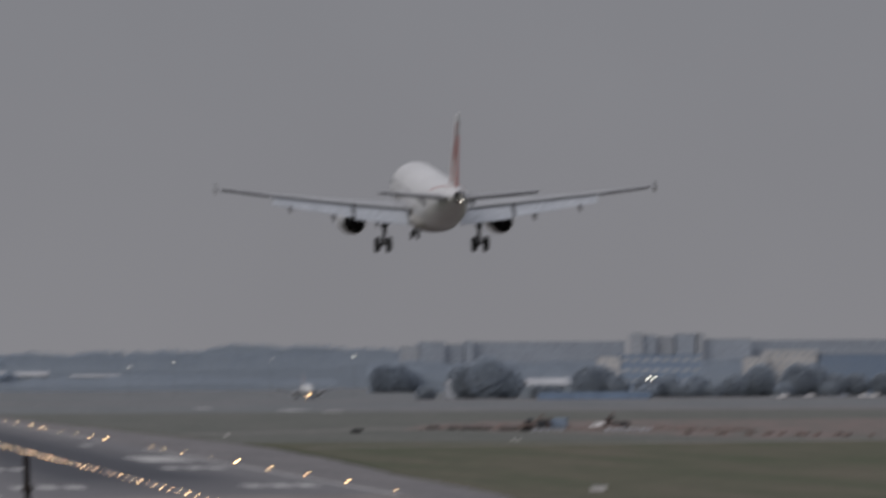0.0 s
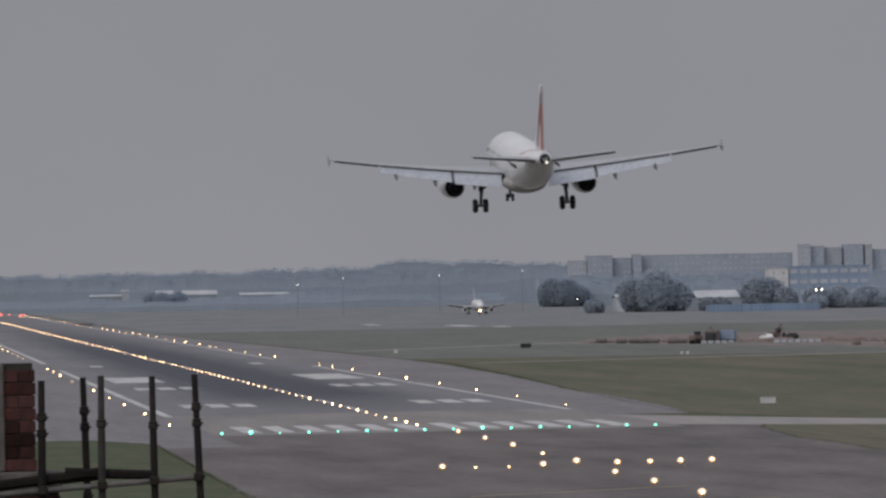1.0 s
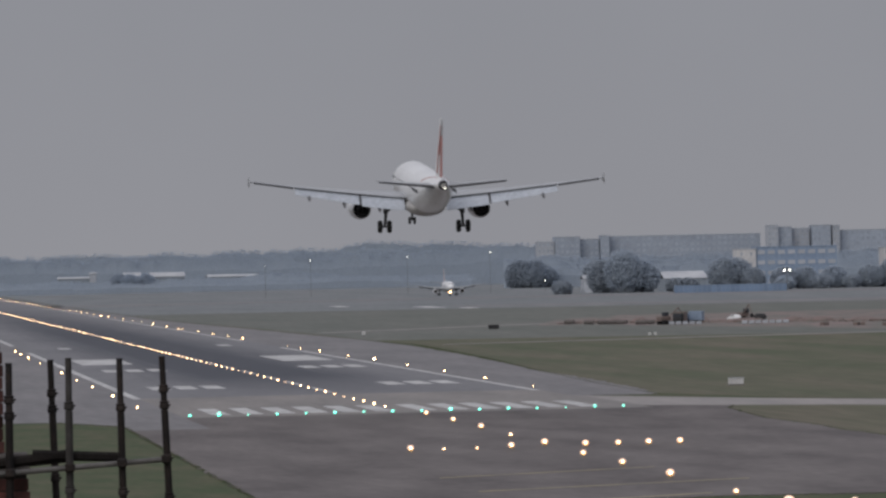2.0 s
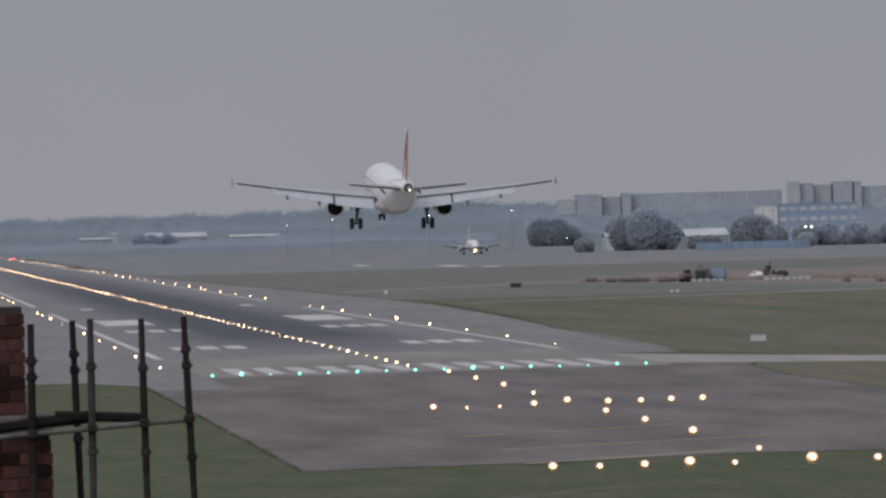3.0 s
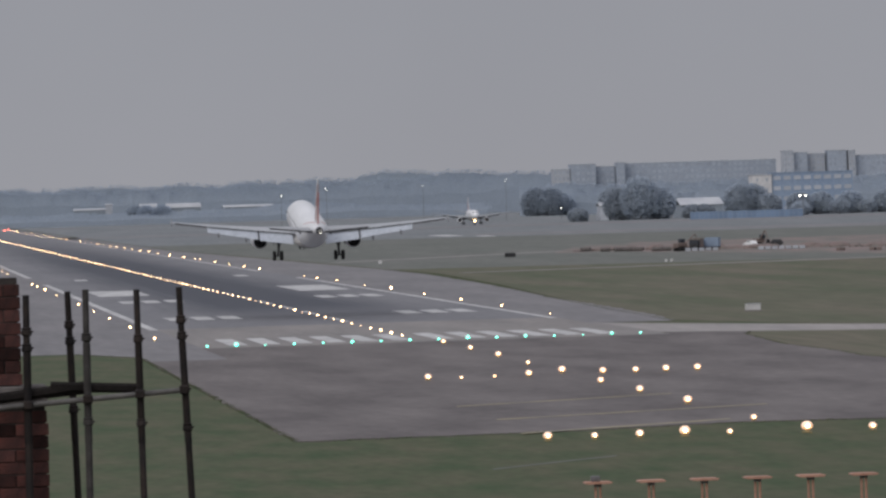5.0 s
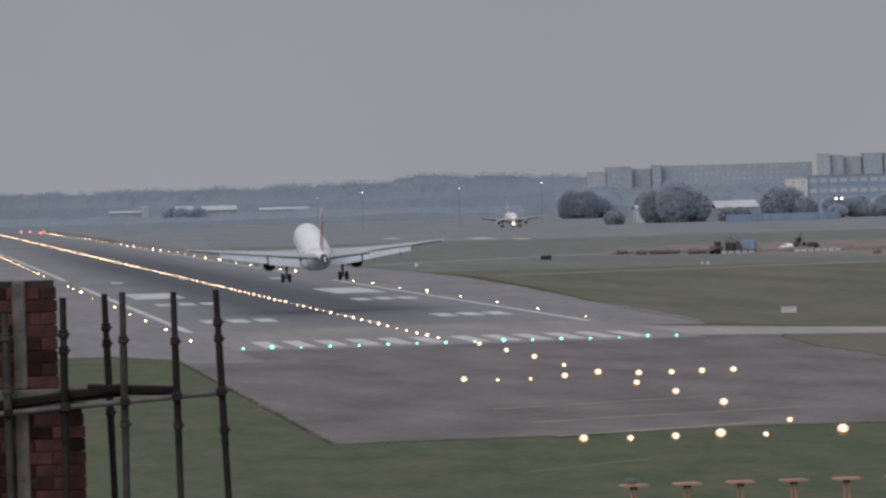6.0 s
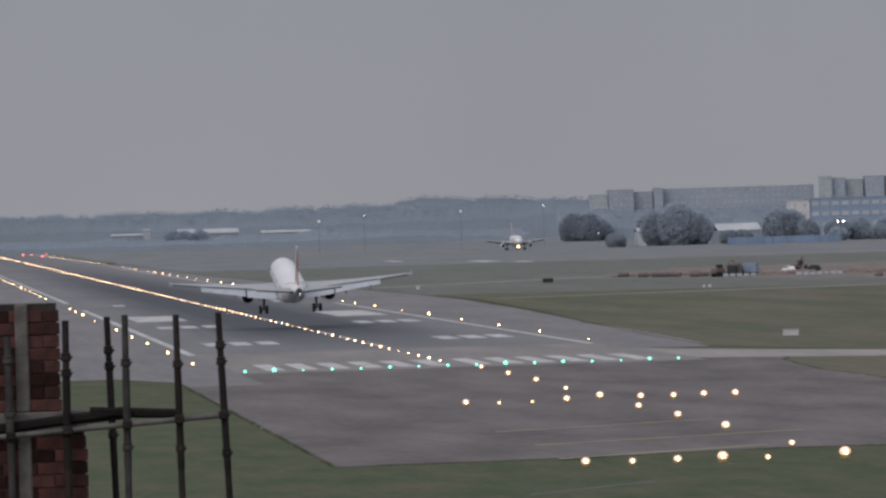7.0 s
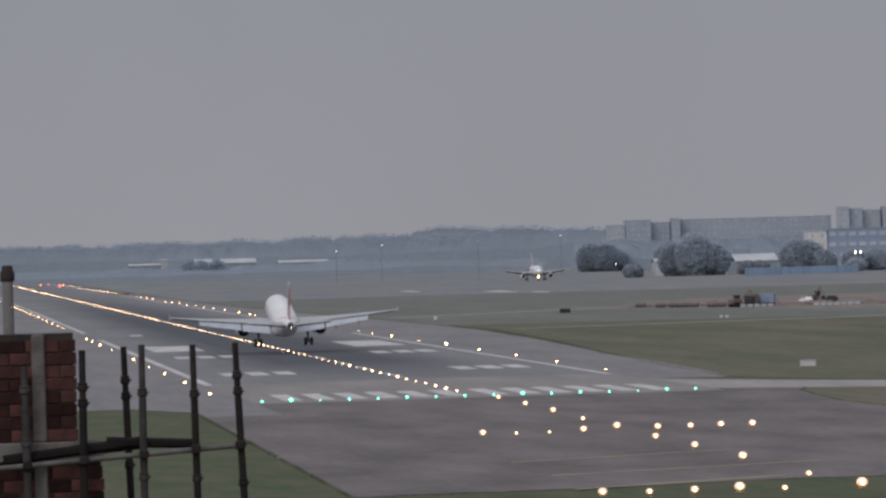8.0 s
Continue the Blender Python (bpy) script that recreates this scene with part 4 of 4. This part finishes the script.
def build_far():
    # distant walls and windows carry the haze in their colours
    Y = 3300
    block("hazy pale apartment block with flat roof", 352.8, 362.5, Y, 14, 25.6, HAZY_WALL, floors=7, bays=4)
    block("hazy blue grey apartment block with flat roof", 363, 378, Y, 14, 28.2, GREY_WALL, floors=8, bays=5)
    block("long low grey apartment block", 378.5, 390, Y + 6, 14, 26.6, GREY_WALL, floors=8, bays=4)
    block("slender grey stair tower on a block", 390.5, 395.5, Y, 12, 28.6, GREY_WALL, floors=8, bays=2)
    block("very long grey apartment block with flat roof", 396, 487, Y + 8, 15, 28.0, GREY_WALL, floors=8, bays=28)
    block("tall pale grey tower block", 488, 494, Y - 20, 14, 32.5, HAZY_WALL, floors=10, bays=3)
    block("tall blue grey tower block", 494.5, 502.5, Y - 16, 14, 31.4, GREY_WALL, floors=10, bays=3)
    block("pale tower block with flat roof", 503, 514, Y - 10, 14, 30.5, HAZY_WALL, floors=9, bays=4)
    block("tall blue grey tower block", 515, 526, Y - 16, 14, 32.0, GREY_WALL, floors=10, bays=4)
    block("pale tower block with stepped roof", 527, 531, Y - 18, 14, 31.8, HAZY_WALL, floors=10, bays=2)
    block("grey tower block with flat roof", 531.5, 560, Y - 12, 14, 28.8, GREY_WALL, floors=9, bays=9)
    block("long grey block with haze in its colour", 561, 700, Y + 8, 15, 28.0, GREY_WALL, floors=8, bays=36)
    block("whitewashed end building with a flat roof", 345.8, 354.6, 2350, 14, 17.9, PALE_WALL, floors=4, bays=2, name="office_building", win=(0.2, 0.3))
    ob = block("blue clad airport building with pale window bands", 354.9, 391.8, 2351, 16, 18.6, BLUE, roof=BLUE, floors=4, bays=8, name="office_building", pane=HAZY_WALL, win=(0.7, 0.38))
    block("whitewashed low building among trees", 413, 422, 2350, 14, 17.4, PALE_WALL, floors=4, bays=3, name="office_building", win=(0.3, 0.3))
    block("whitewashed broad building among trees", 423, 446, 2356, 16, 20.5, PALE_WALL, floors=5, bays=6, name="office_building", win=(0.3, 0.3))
    block("big blue clad hangar", 447, 505, 2345, 40, 18.9, BLUE, name="hangar", cat="hangar")
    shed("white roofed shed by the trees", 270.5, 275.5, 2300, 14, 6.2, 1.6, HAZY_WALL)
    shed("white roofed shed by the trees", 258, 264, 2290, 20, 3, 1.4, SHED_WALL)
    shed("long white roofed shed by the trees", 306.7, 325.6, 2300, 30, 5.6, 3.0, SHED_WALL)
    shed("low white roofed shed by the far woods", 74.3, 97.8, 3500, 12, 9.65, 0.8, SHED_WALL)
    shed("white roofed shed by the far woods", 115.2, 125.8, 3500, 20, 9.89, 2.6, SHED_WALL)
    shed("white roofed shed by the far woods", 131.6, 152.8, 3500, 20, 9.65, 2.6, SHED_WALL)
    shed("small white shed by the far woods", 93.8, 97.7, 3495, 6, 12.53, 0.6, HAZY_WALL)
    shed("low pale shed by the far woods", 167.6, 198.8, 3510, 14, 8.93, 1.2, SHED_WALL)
    # blue boundary fence, panel by panel
    fence = thing("site_fence", "long blue sheet metal site fence", "fence", pose(290.5, 2135, -0.06))
    panel = mesh_of(box(0, 1.9, -0.03, 0.03, 0, 3.2, bevel=0.01), "panel", FENCE_BLUE)
    post = mesh_of(box(-0.06, 0.06, -0.1, -0.03, 0, 3.3), "post", GREY_WALL)
    for i in range(24):
        part("panel", panel, None, fence, m=pose(2 * i, 0, 0))
        part("post", post, None, fence, m=pose(2 * i - 0.05, 0, 0))
    # flood lamps on a mast
    mast = thing("floodlight_mast", "thin mast with two bright flood lamps", "light mast", pose(344.8, 2180, -0.06))
    part("pole", tube((0, 0, 0), (0, 0, 9.2), 0.16, 0.1), GEAR, mast)
    part("crossarm", tube((-1.4, 0, 8.7), (1.6, 0, 8.7), 0.08), GEAR, mast)
    for x in (-1.2, 1.2):
        part("flood_lamp", lathe([(0.15, 0.3), (0.27, 0.1), (0.27, 0), (0.12, -0.05)], pose(x, -0.1, 8.55, 90), n=12), LAMP_COOL, mast, "bright flood lamp", True)
    for x, z in ((162, 17.4), (140.5, 15.1), (247.2, 19.4), (273.2, 5.5), (207.9, 17.9)):
        p = thing("street_lamp", "thin street lamp with a lit head", "street lamp", pose(x, 2495, -0.06), "street lamps")
        part("pole", tube((0, 0, 0), (0, 0, z), 0.1, 0.06, n=6), GEAR, p)
        part("lamp_head", lathe([(0.1, -0.1), (0.2, 0), (0.1, 0.1)], pose(0, -0.1, z), n=8), LAMP_COOL, p, "lit lamp head")


BARRIER = mesh_of(box(-0.62, 0.62, -0.2, 0.2, 0, 0.7, bevel=0.08), "barrier", HAZY_WALL)


# ---- things on the field ----
def build_field():
    ob = thing("equipment_cabinet", "pale metal equipment cabinet on the grass", "cabinet", pose(47.3, 97, -0.06, 0, 0, 8))
    part("plinth", box(-0.95, 0.95, -0.5, 0.5, 0, 0.15), CONCRETE, ob)
    part("body", box(-0.85, 0.85, -0.4, 0.4, 0.15, 0.85, bevel=0.03), PALE_WALL, ob)
    part("lid", box(-0.9, 0.9, -0.45, 0.45, 0.85, 0.92, bevel=0.02), ROOF, ob)
    ob = thing("equipment_cabinet", "dark equipment box on the grass", "cabinet", pose(87, 811, -0.06, 0, 0, -5))
    part("body", box(-1.2, 1.2, -0.6, 0.6, 0.1, 1.0, bevel=0.05), DARK, ob)
    part("foot", box(-1.0, 1.0, -0.5, 0.5, 0, 0.1), GEAR, ob)
    for x, y, s in ((98.2, 610, 0.5), (99.2, 609, 0.55), (51.5, 729, 0.7)):
        ob = thing("marker_board", "pale weathered marker board on the grass", "marker", pose(x, y, -0.06))
        part("board", box(-s * 0.5, s * 0.5, -0.05, 0.05, 0.25, 0.25 + s, bevel=0.02), PALE_WALL, ob)
        part("stake", tube((0, 0.02, 0), (0, 0.02, 0.3), 0.05, n=6), GEAR, ob)
    # earth heaps
    rng = np.random.default_rng(4)
    for i in range(26):
        x, y = 112 + 2.4 * i + rng.random() * 2, 885 - 3.6 * i + 20 * rng.random()
        bm = bmesh.new()
        bmesh.ops.create_icosphere(bm, subdivisions=3, radius=1)
        for v in bm.verts:
            v.co *= 1 + 0.35 * noise.noise(v.co * 1.7 + Vector((i * 3.1, 0, 0)))
            v.co.z = max(v.co.z, -0.15)
        bmesh.ops.scale(bm, vec=(1.2 + 2.4 * rng.random(), 2.5, 0.5 + 0.9 * rng.random()), verts=bm.verts)
        single("soil_mound", bm, SOIL, "low heap of reddish soil", "earth heap", "", "earth heaps", pose(x, y, -0.02), True)
    # site fence boards
    for x0, y, n in ((128, 818, 5), (143, 806, 7)):
        for i in range(n):
            single("barrier", BARRIER, None, "pale concrete barrier by the works", "barrier", "", "barriers", pose(x0 + 1.55 * i, y, -0.02))


def excavator(m):
    ob = thing("excavator", "dull ochre excavator on bare soil", "excavator", m)
    for x in (-1.0, 1.0):
        part("track", box(x - 0.25, x + 0.25, -1.6, 1.6, 0, 0.75, bevel=0.2), DARK, ob)
    part("house", box(-1.1, 1.1, -1.7, 0.9, 0.95, 1.9, bevel=0.1), OCHRE, ob)
    part("turntable", lathe([(0.7, 0.7), (0.7, 0.97)], Matrix(), n=12), DARK, ob)
    part("cab", box(-1.05, -0.1, -0.2, 1.2, 1.85, 2.8, bevel=0.08), GLASS, ob)
    part("boom", tube((0.3, 0.8, 1.6), (0.3, 3.6, 3.8), 0.2, 0.15, n=6), OCHRE, ob)
    part("arm", tube((0.3, 3.6, 3.8), (0.3, 5.0, 1.6), 0.15, 0.1, n=6), OCHRE, ob)
    part("bucket", box(-0.1, 0.7, 4.6, 5.3, 0.9, 1.7, bevel=0.15), DARK, ob)
    return ob


def build_clutter():
    rng = random.Random(8)
    excavator(pose(127.5, 826, -0.02, 0, 0, -60))
    excavator(pose(152.5, 880, -0.02, 0, 0, 200))
    pipe_ = lathe([(0.45, -1.2), (0.5, -1.2), (0.5, 1.2), (0.45, 1.2)], pose(0, 0, 0.5, 0, 90), n=12)
    me = mesh_of(pipe_, "culvert_pipe", RAW_CONCRETE)
    for i in range(8):
        single("culvert_pipe", me, None, "dark concrete culvert pipe lying on soil", "pipe", "", "culvert pipes", pose(112 + 2.3 * i + rng.random(), 876 - 7 * i + 12 * rng.random(), -0.02, 0, 0, rng.uniform(-40, 40)))
    stack = mesh_of(box(-0.9, 0.9, -0.5, 0.5, 0, 0.7, bevel=0.05), "brick_stack", OCHRE)
    for i in range(12):
        single("brick_stack", stack, None, "low stack of reddish bricks on bare soil", "brick stack", "", "brick stacks", pose(150 + 5 * rng.random() + 2.2 * i, 720 - 6 * i + 20 * rng.random(), -0.02, 0, 0, rng.uniform(0, 90)))


def truck(m, label, cab, body, l=6.0):
    ob = thing("truck", label, "truck", m)
    part("chassis", box(-1.0, 1.0, -l / 2, l / 2, 0.55, 0.8), DARK, ob)
    part("cab", box(-1.1, 1.1, l / 2 - 1.7, l / 2, 0.8, 2.5, bevel=0.15), cab, ob)
    part("windscreen", box(-0.95, 0.95, l / 2 - 0.02, l / 2 + 0.02, 1.6, 2.3), GLASS, ob)
    part("load_body", box(-1.2, 1.2, -l / 2, l / 2 - 1.9, 0.8, 2.9, bevel=0.06), body, ob)
    for y in (l / 2 - 1.0, -l / 2 + 1.2):
        for x in (-0.95, 0.95):
            part("wheel", lathe([(0.3, -0.14), (0.46, -0.14), (0.5, 0), (0.46, 0.14), (0.3, 0.14)], pose(x, y, 0.5, 0, 90), n=14), TYRE, ob, "", True)
    return ob


def car(m, label, paint):
    ob = thing("car", label, "car", m)
    secs = [(-2.1, 0.45, 0.8), (-1.9, 0.35, 1.0), (-1.5, 0.35, 1.45), (0.3, 0.35, 1.5), (1.0, 0.35, 1.0), (2.0, 0.35, 0.85), (2.15, 0.45, 0.7)]
    part("body", loft([[(-0.85, y, b), (0.85, y, b), (0.88, y, (b + t) / 2), (0.7, y, t), (-0.7, y, t), (-0.88, y, (b + t) / 2)] for y, b, t in secs]), paint, ob, "", True)
    part("glasshouse", box(-0.8, 0.8, -1.4, 0.35, 1.05, 1.38), GLASS, ob)
    for y in (-1.3, 1.3):
        for x in (-0.78, 0.78):
            part("wheel", lathe([(0.18, -0.1), (0.3, -0.1), (0.32, 0), (0.3, 0.1), (0.18, 0.1)], pose(x, y, 0.32, 0, 90), n=12), TYRE, ob, "", True)
    return ob


def build_vehicles():
    truck(pose(134, 828, -0.02, 0, 0, 70), "blue box truck by the earthworks", BLUE, BLUE, 5.0)
    truck(pose(130.5, 823, -0.02, 0, 0, 160), "dark tipper truck by the earthworks", DARK, SOIL, 5.0)
    car(pose(150, 877, -0.02, 0, 0, 20), "white car parked on bare soil", WHITE)
    car(pose(157, 887, -0.02, 0, 0, 80), "dark car parked on bare soil", DARK)
    for x, y, p, a in ((432, 2150, WHITE, 85), (437, 2152, WHITE, 80), (425, 2160, GREY_WALL, 85), (468, 2150, DARK, 88), (410, 2158, WHITE, 95), (398, 2155, WHITE, 75)):
        car(pose(x, y, -0.01, 0, 0, a), "parked car on the far apron", p)


# ---- antenna row ----
def antenna():
    ob = thing("localizer_antenna", "faded orange antenna frame on two posts", "antenna", group="antenna row")
    bm = bmesh.new()
    secs = [(-0.62, 0.03, 0.02), (-0.5, 0.1, 0.06), (0.5, 0.1, 0.06), (0.62, 0.03, 0.02)]
    add_loft(bm, [[(x, -0.5, 2.2 - b), (x, 0.5, 2.2 - b), (x, 0.5, 2.2 + a * 0.4), (x, -0.5, 2.2 + a * 0.4)] for x, a, b in secs])
    part("boom", bm, ORANGE, ob, "orange boom")
    for x in (-0.1, 0.1):
        part("post", tube((x, 0, 0), (x, 0, 2.15), 0.055, n=8), ORANGE, ob)
    part("clamp", box(-0.17, 0.17, -0.12, 0.12, 2.0, 2.14, bevel=0.02), GEAR, ob)
    part("foot", box(-0.3, 0.3, -0.3, 0.3, -0.05, 0.12, bevel=0.02), CONCRETE, ob)
    return ob


def build_antennas():
    a = antenna()
    for i in range(22):
        m = pose(-25.4 + 2.39 * i, -400, -0.06)
        if i:
            copy_thing(a, m)
        else:
            a.matrix_basis = m
    single("monitor_box", box(-0.2, 0.2, -0.15, 0.15, 0, 0.25, bevel=0.02), GEAR, "small dark box on an antenna boom", "box", m=pose(-25.5, -400, 2.18))


# ---- the unfinished house close to the camera ----
FY = -654.0


def pole(name, x0, z0, x1, z1, y, knots, material=RUSTY, r=0.021):
    """An upright prop with its sleeves and collars, reaching down to the slab."""
    k = (12.72 - z1) / (z0 - z1)
    xb = x1 + (x0 - x1) * k
    ob = thing("scaffold_pole", "dull steel scaffold prop with collars", "scaffold pole", group="scaffold poles")
    part("tube", tube((x0, y, z0), (xb, y, 12.72), r, r * 1.15, n=12), material, ob, "", True)
    for z in knots:
        x = x0 + (x1 - x0) * (z - z0) / (z1 - z0)
        part("collar", lathe([(r * 1.05, -0.03), (r * 1.55, -0.022), (r * 1.6, 0.0), (r * 1.35, 0.012), (r * 1.6, 0.022), (r * 1.05, 0.03)], pose(x, y, z), n=12), material, ob, "", True)
        part("bolt", tube((x, y - 0.01, z), (x + r * 2.0, y - 0.02, z), 0.006, n=6), material, ob)
    part("sleeve", tube((x0 + (x1 - x0) * 0.35, y, z0 + (z1 - z0) * 0.35), (x1, y, z1), r * 1.18, n=12), material, ob, "", True)
    return ob


def build_house():
    single("house_body", box(-64, -52, FY - 0.6, FY + 3, 0, 12.55), GREY_WALL, "plain rendered body of an unfinished house", "house", "structure")
    single("roof_slab", box(-64.2, -51.8, FY - 0.8, FY + 3.2, 12.55, 12.72, bevel=0.01), RAW_CONCRETE, "rough concrete roof slab", "roof", "structure")
    up = thing("brick_pier", "rough red brick pier with smeared mortar", "brick pier")
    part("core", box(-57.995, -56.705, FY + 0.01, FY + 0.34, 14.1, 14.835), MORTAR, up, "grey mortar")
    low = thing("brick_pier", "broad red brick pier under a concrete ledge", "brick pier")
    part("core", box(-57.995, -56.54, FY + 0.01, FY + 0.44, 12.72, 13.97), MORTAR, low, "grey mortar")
    ledge = single("concrete_ledge", box(-58.02, -56.52, FY - 0.05, FY + 0.46, 13.97, 14.1, bevel=0.01), RAW_CONCRETE, "rough grey concrete ledge between brick piers", "ledge")
    rng = random.Random(5)
    mesh = mesh_of(box(-0.111, 0.111, -0.05, 0.05, -0.0395, 0.0395, bevel=0.004), "brick", BRICK)
    half = mesh_of(box(-0.053, 0.053, -0.05, 0.05, -0.0395, 0.0395, bevel=0.004), "brick", BRICK)

    def lay(parent, x_right, x_left, z0, courses, y):
        for c in range(courses):
            z = z0 + 0.045 + 0.0865 * c
            x = x_right + rng.uniform(-0.006, 0.006)
            if c % 2:
                part("brick", half, None, parent, m=pose(x - 0.052, y + 0.05, z, 0, 0, rng.uniform(-1, 1)))
                x -= 0.116
            while x - 0.218 > x_left:
                part("brick", mesh, None, parent, m=pose(x - 0.109, y + 0.05 + rng.uniform(-0.008, 0.004), z + rng.uniform(-0.002, 0.002), 0, rng.uniform(-0.6, 0.6), rng.uniform(-1.5, 1.5)))
                x -= 0.23

    lay(up, -56.69, -58.0, 14.1, 8, FY)
    lay(low, -56.525, -58.0, 12.72, 14, FY)
    bm = box(-56.99, -56.90, FY - 0.03, FY + 0.02, 14.1, 14.835, bevel=0.012)
    part("mortar_band", bm, RAW_CONCRETE, up, "pale upright band of smeared concrete")
    part("mortar_band", box(-56.99, -56.90, FY - 0.02, FY + 0.02, 13.3, 13.97, bevel=0.012), RAW_CONCRETE, low, "pale upright band of smeared concrete")
    # vent pipe on the pier
    vp = thing("vent_pipe", "pale vent pipe with a dark cap", "pipe", pose(-57.135, FY + 0.15, 14.835))
    part("pipe", tube((0, 0, 0), (0, 0, 0.41), 0.038, n=16), PIPE_GREY, vp, "", True)
    part("cap", lathe([(0.042, 0.36), (0.05, 0.37), (0.05, 0.42), (0.038, 0.44), (0.038, 0.46), (0.03, 0.47)], Matrix(), n=16), CAP_BROWN, vp, "dark cap", True)
    pole("p", -57.045, 14.62, -57.04, 13.71, FY - 0.12, (14.46, 14.1, 13.93), MID_TUBE, 0.024)
    pole("p", -56.65, 14.717, -56.66, 13.713, FY - 0.12, (14.47, 14.36, 13.96), RUSTY, 0.023)
    pole("p", -56.355, 14.727, -56.331, 13.702, FY + 0.35, (14.50, 14.39, 13.92))
    pole("p", -56.247, 14.743, -56.254, 13.70, FY - 0.12, (14.42, 14.0, 13.85), MID_TUBE, 0.022)
    pole("p", -55.902, 14.733, -55.894, 13.689, FY - 0.12, (14.40, 14.03, 13.83))
    pole("p", -55.614, 14.74, -55.579, 13.679, FY - 0.12, (14.52, 14.41, 14.05, 13.79))
    rail = thing("scaffold_rail", "pale steel scaffold rail across the poles", "scaffold rail")
    part("tube", tube((-57.6, FY - 0.165, 13.912), (-55.585, FY - 0.165, 14.045), 0.019, n=12), PALE_TUBE, rail, "", True)
    for x in (-57.04, -56.655, -56.252, -55.9, -55.6):
        z = 13.912 + (x + 57.6) / 2.015 * 0.133
        part("coupler", box(x - 0.032, x + 0.032, FY - 0.195, FY - 0.09, z - 0.028, z + 0.028, bevel=0.008), RUSTY, rail, "rusty coupler")
    for (ax, az), (bx, bz), r, y in (((-57.2, 13.985), (-56.26, 14.09), 0.036, FY - 0.06), ((-56.9, 14.0), (-56.25, 14.055), 0.022, FY - 0.04), ((-56.5, 14.09), (-55.9, 14.062), 0.036, FY - 0.06)):
        b = single("timber_plank", tube((ax, y, az), (bx, y, bz), r, r * 0.9, n=6), TIMBER, "dark rough timber lashed to the scaffold", "timber", group="timbers")


# ---- build ----
build_ground()
build_markings()
PLANE = airliner("white twin-engined airliner landing with gear and flaps down")
TAXI = copy_thing(PLANE, pose(211, 2345, 0))
tagged(TAXI, "white airliner taxiing with its nose light on")
part("taxi_light", lathe([(0.22, 0.1), (0.4, 0.05), (0.4, 0), (0.22, -0.1)], pose(0, 13.1, 1.7, 90), n=14), LAMP_WARM, TAXI, "bright nose light", True)
build_lights()
build_far()
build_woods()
build_tufts()
build_trees()
build_field()
build_vehicles()
build_clutter()
build_antennas()
build_house()

# seconds; place of the main wheels; heading right, nose up, right wing up, in degrees
FLIGHT = [
    (0.0, -0.45, -164.98, 24.23, -0.07, 5.70, 0.14),
    (0.5, -0.29, -133.23, 22.74, -0.06, 5.27, 1.18),
    (1.0, -0.30, -101.29, 21.39, -0.22, 4.62, 1.28),
    (1.5, -0.56, -69.08, 19.88, -0.45, 4.13, 0.48),
    (3.0, -1.18, 28.61, 14.61, -0.46, 4.38, -1.04),
    (3.5, -1.29, 60.23, 12.67, -0.43, 4.86, -0.71),
    (4.0, -1.43, 91.59, 10.76, -0.45, 4.65, -0.88),
    (4.2, -1.49, 104.09, 10.03, -0.43, 4.64, -0.92),
    (5.3, -1.53, 172.19, 6.04, -0.02, 6.48, -0.37),
    (5.5, -1.59, 184.53, 5.42, -0.09, 6.71, -0.07),
    (6.0, -1.57, 215.25, 4.07, -0.35, 7.12, 0.65),
    (6.5, -1.56, 245.92, 2.96, -0.58, 7.36, 0.90),
    (7.0, -1.64, 276.56, 2.20, -0.68, 7.45, 0.83),
    (7.5, -1.72, 307.13, 1.44, -0.62, 7.37, 0.70),
    (8.0, -1.85, 337.66, 0.99, -0.42, 7.17, 0.46),
]


def motions():
    walk(PLANE, [(t, pose(x, y, z, 0, 0, -h) @ pose(0, 0, 0, p) @ pose(0, 0, 0, 0, -r)) for t, x, y, z, h, p, r in FLIGHT])
    walk(TAXI, [(t, pose(211 - 0.25 * t, 2345 - 16.5 * t, 0.0, 0, 0, 180)) for t in (0.0, 2.0, 4.0, 6.0, 8.0)])


motions()
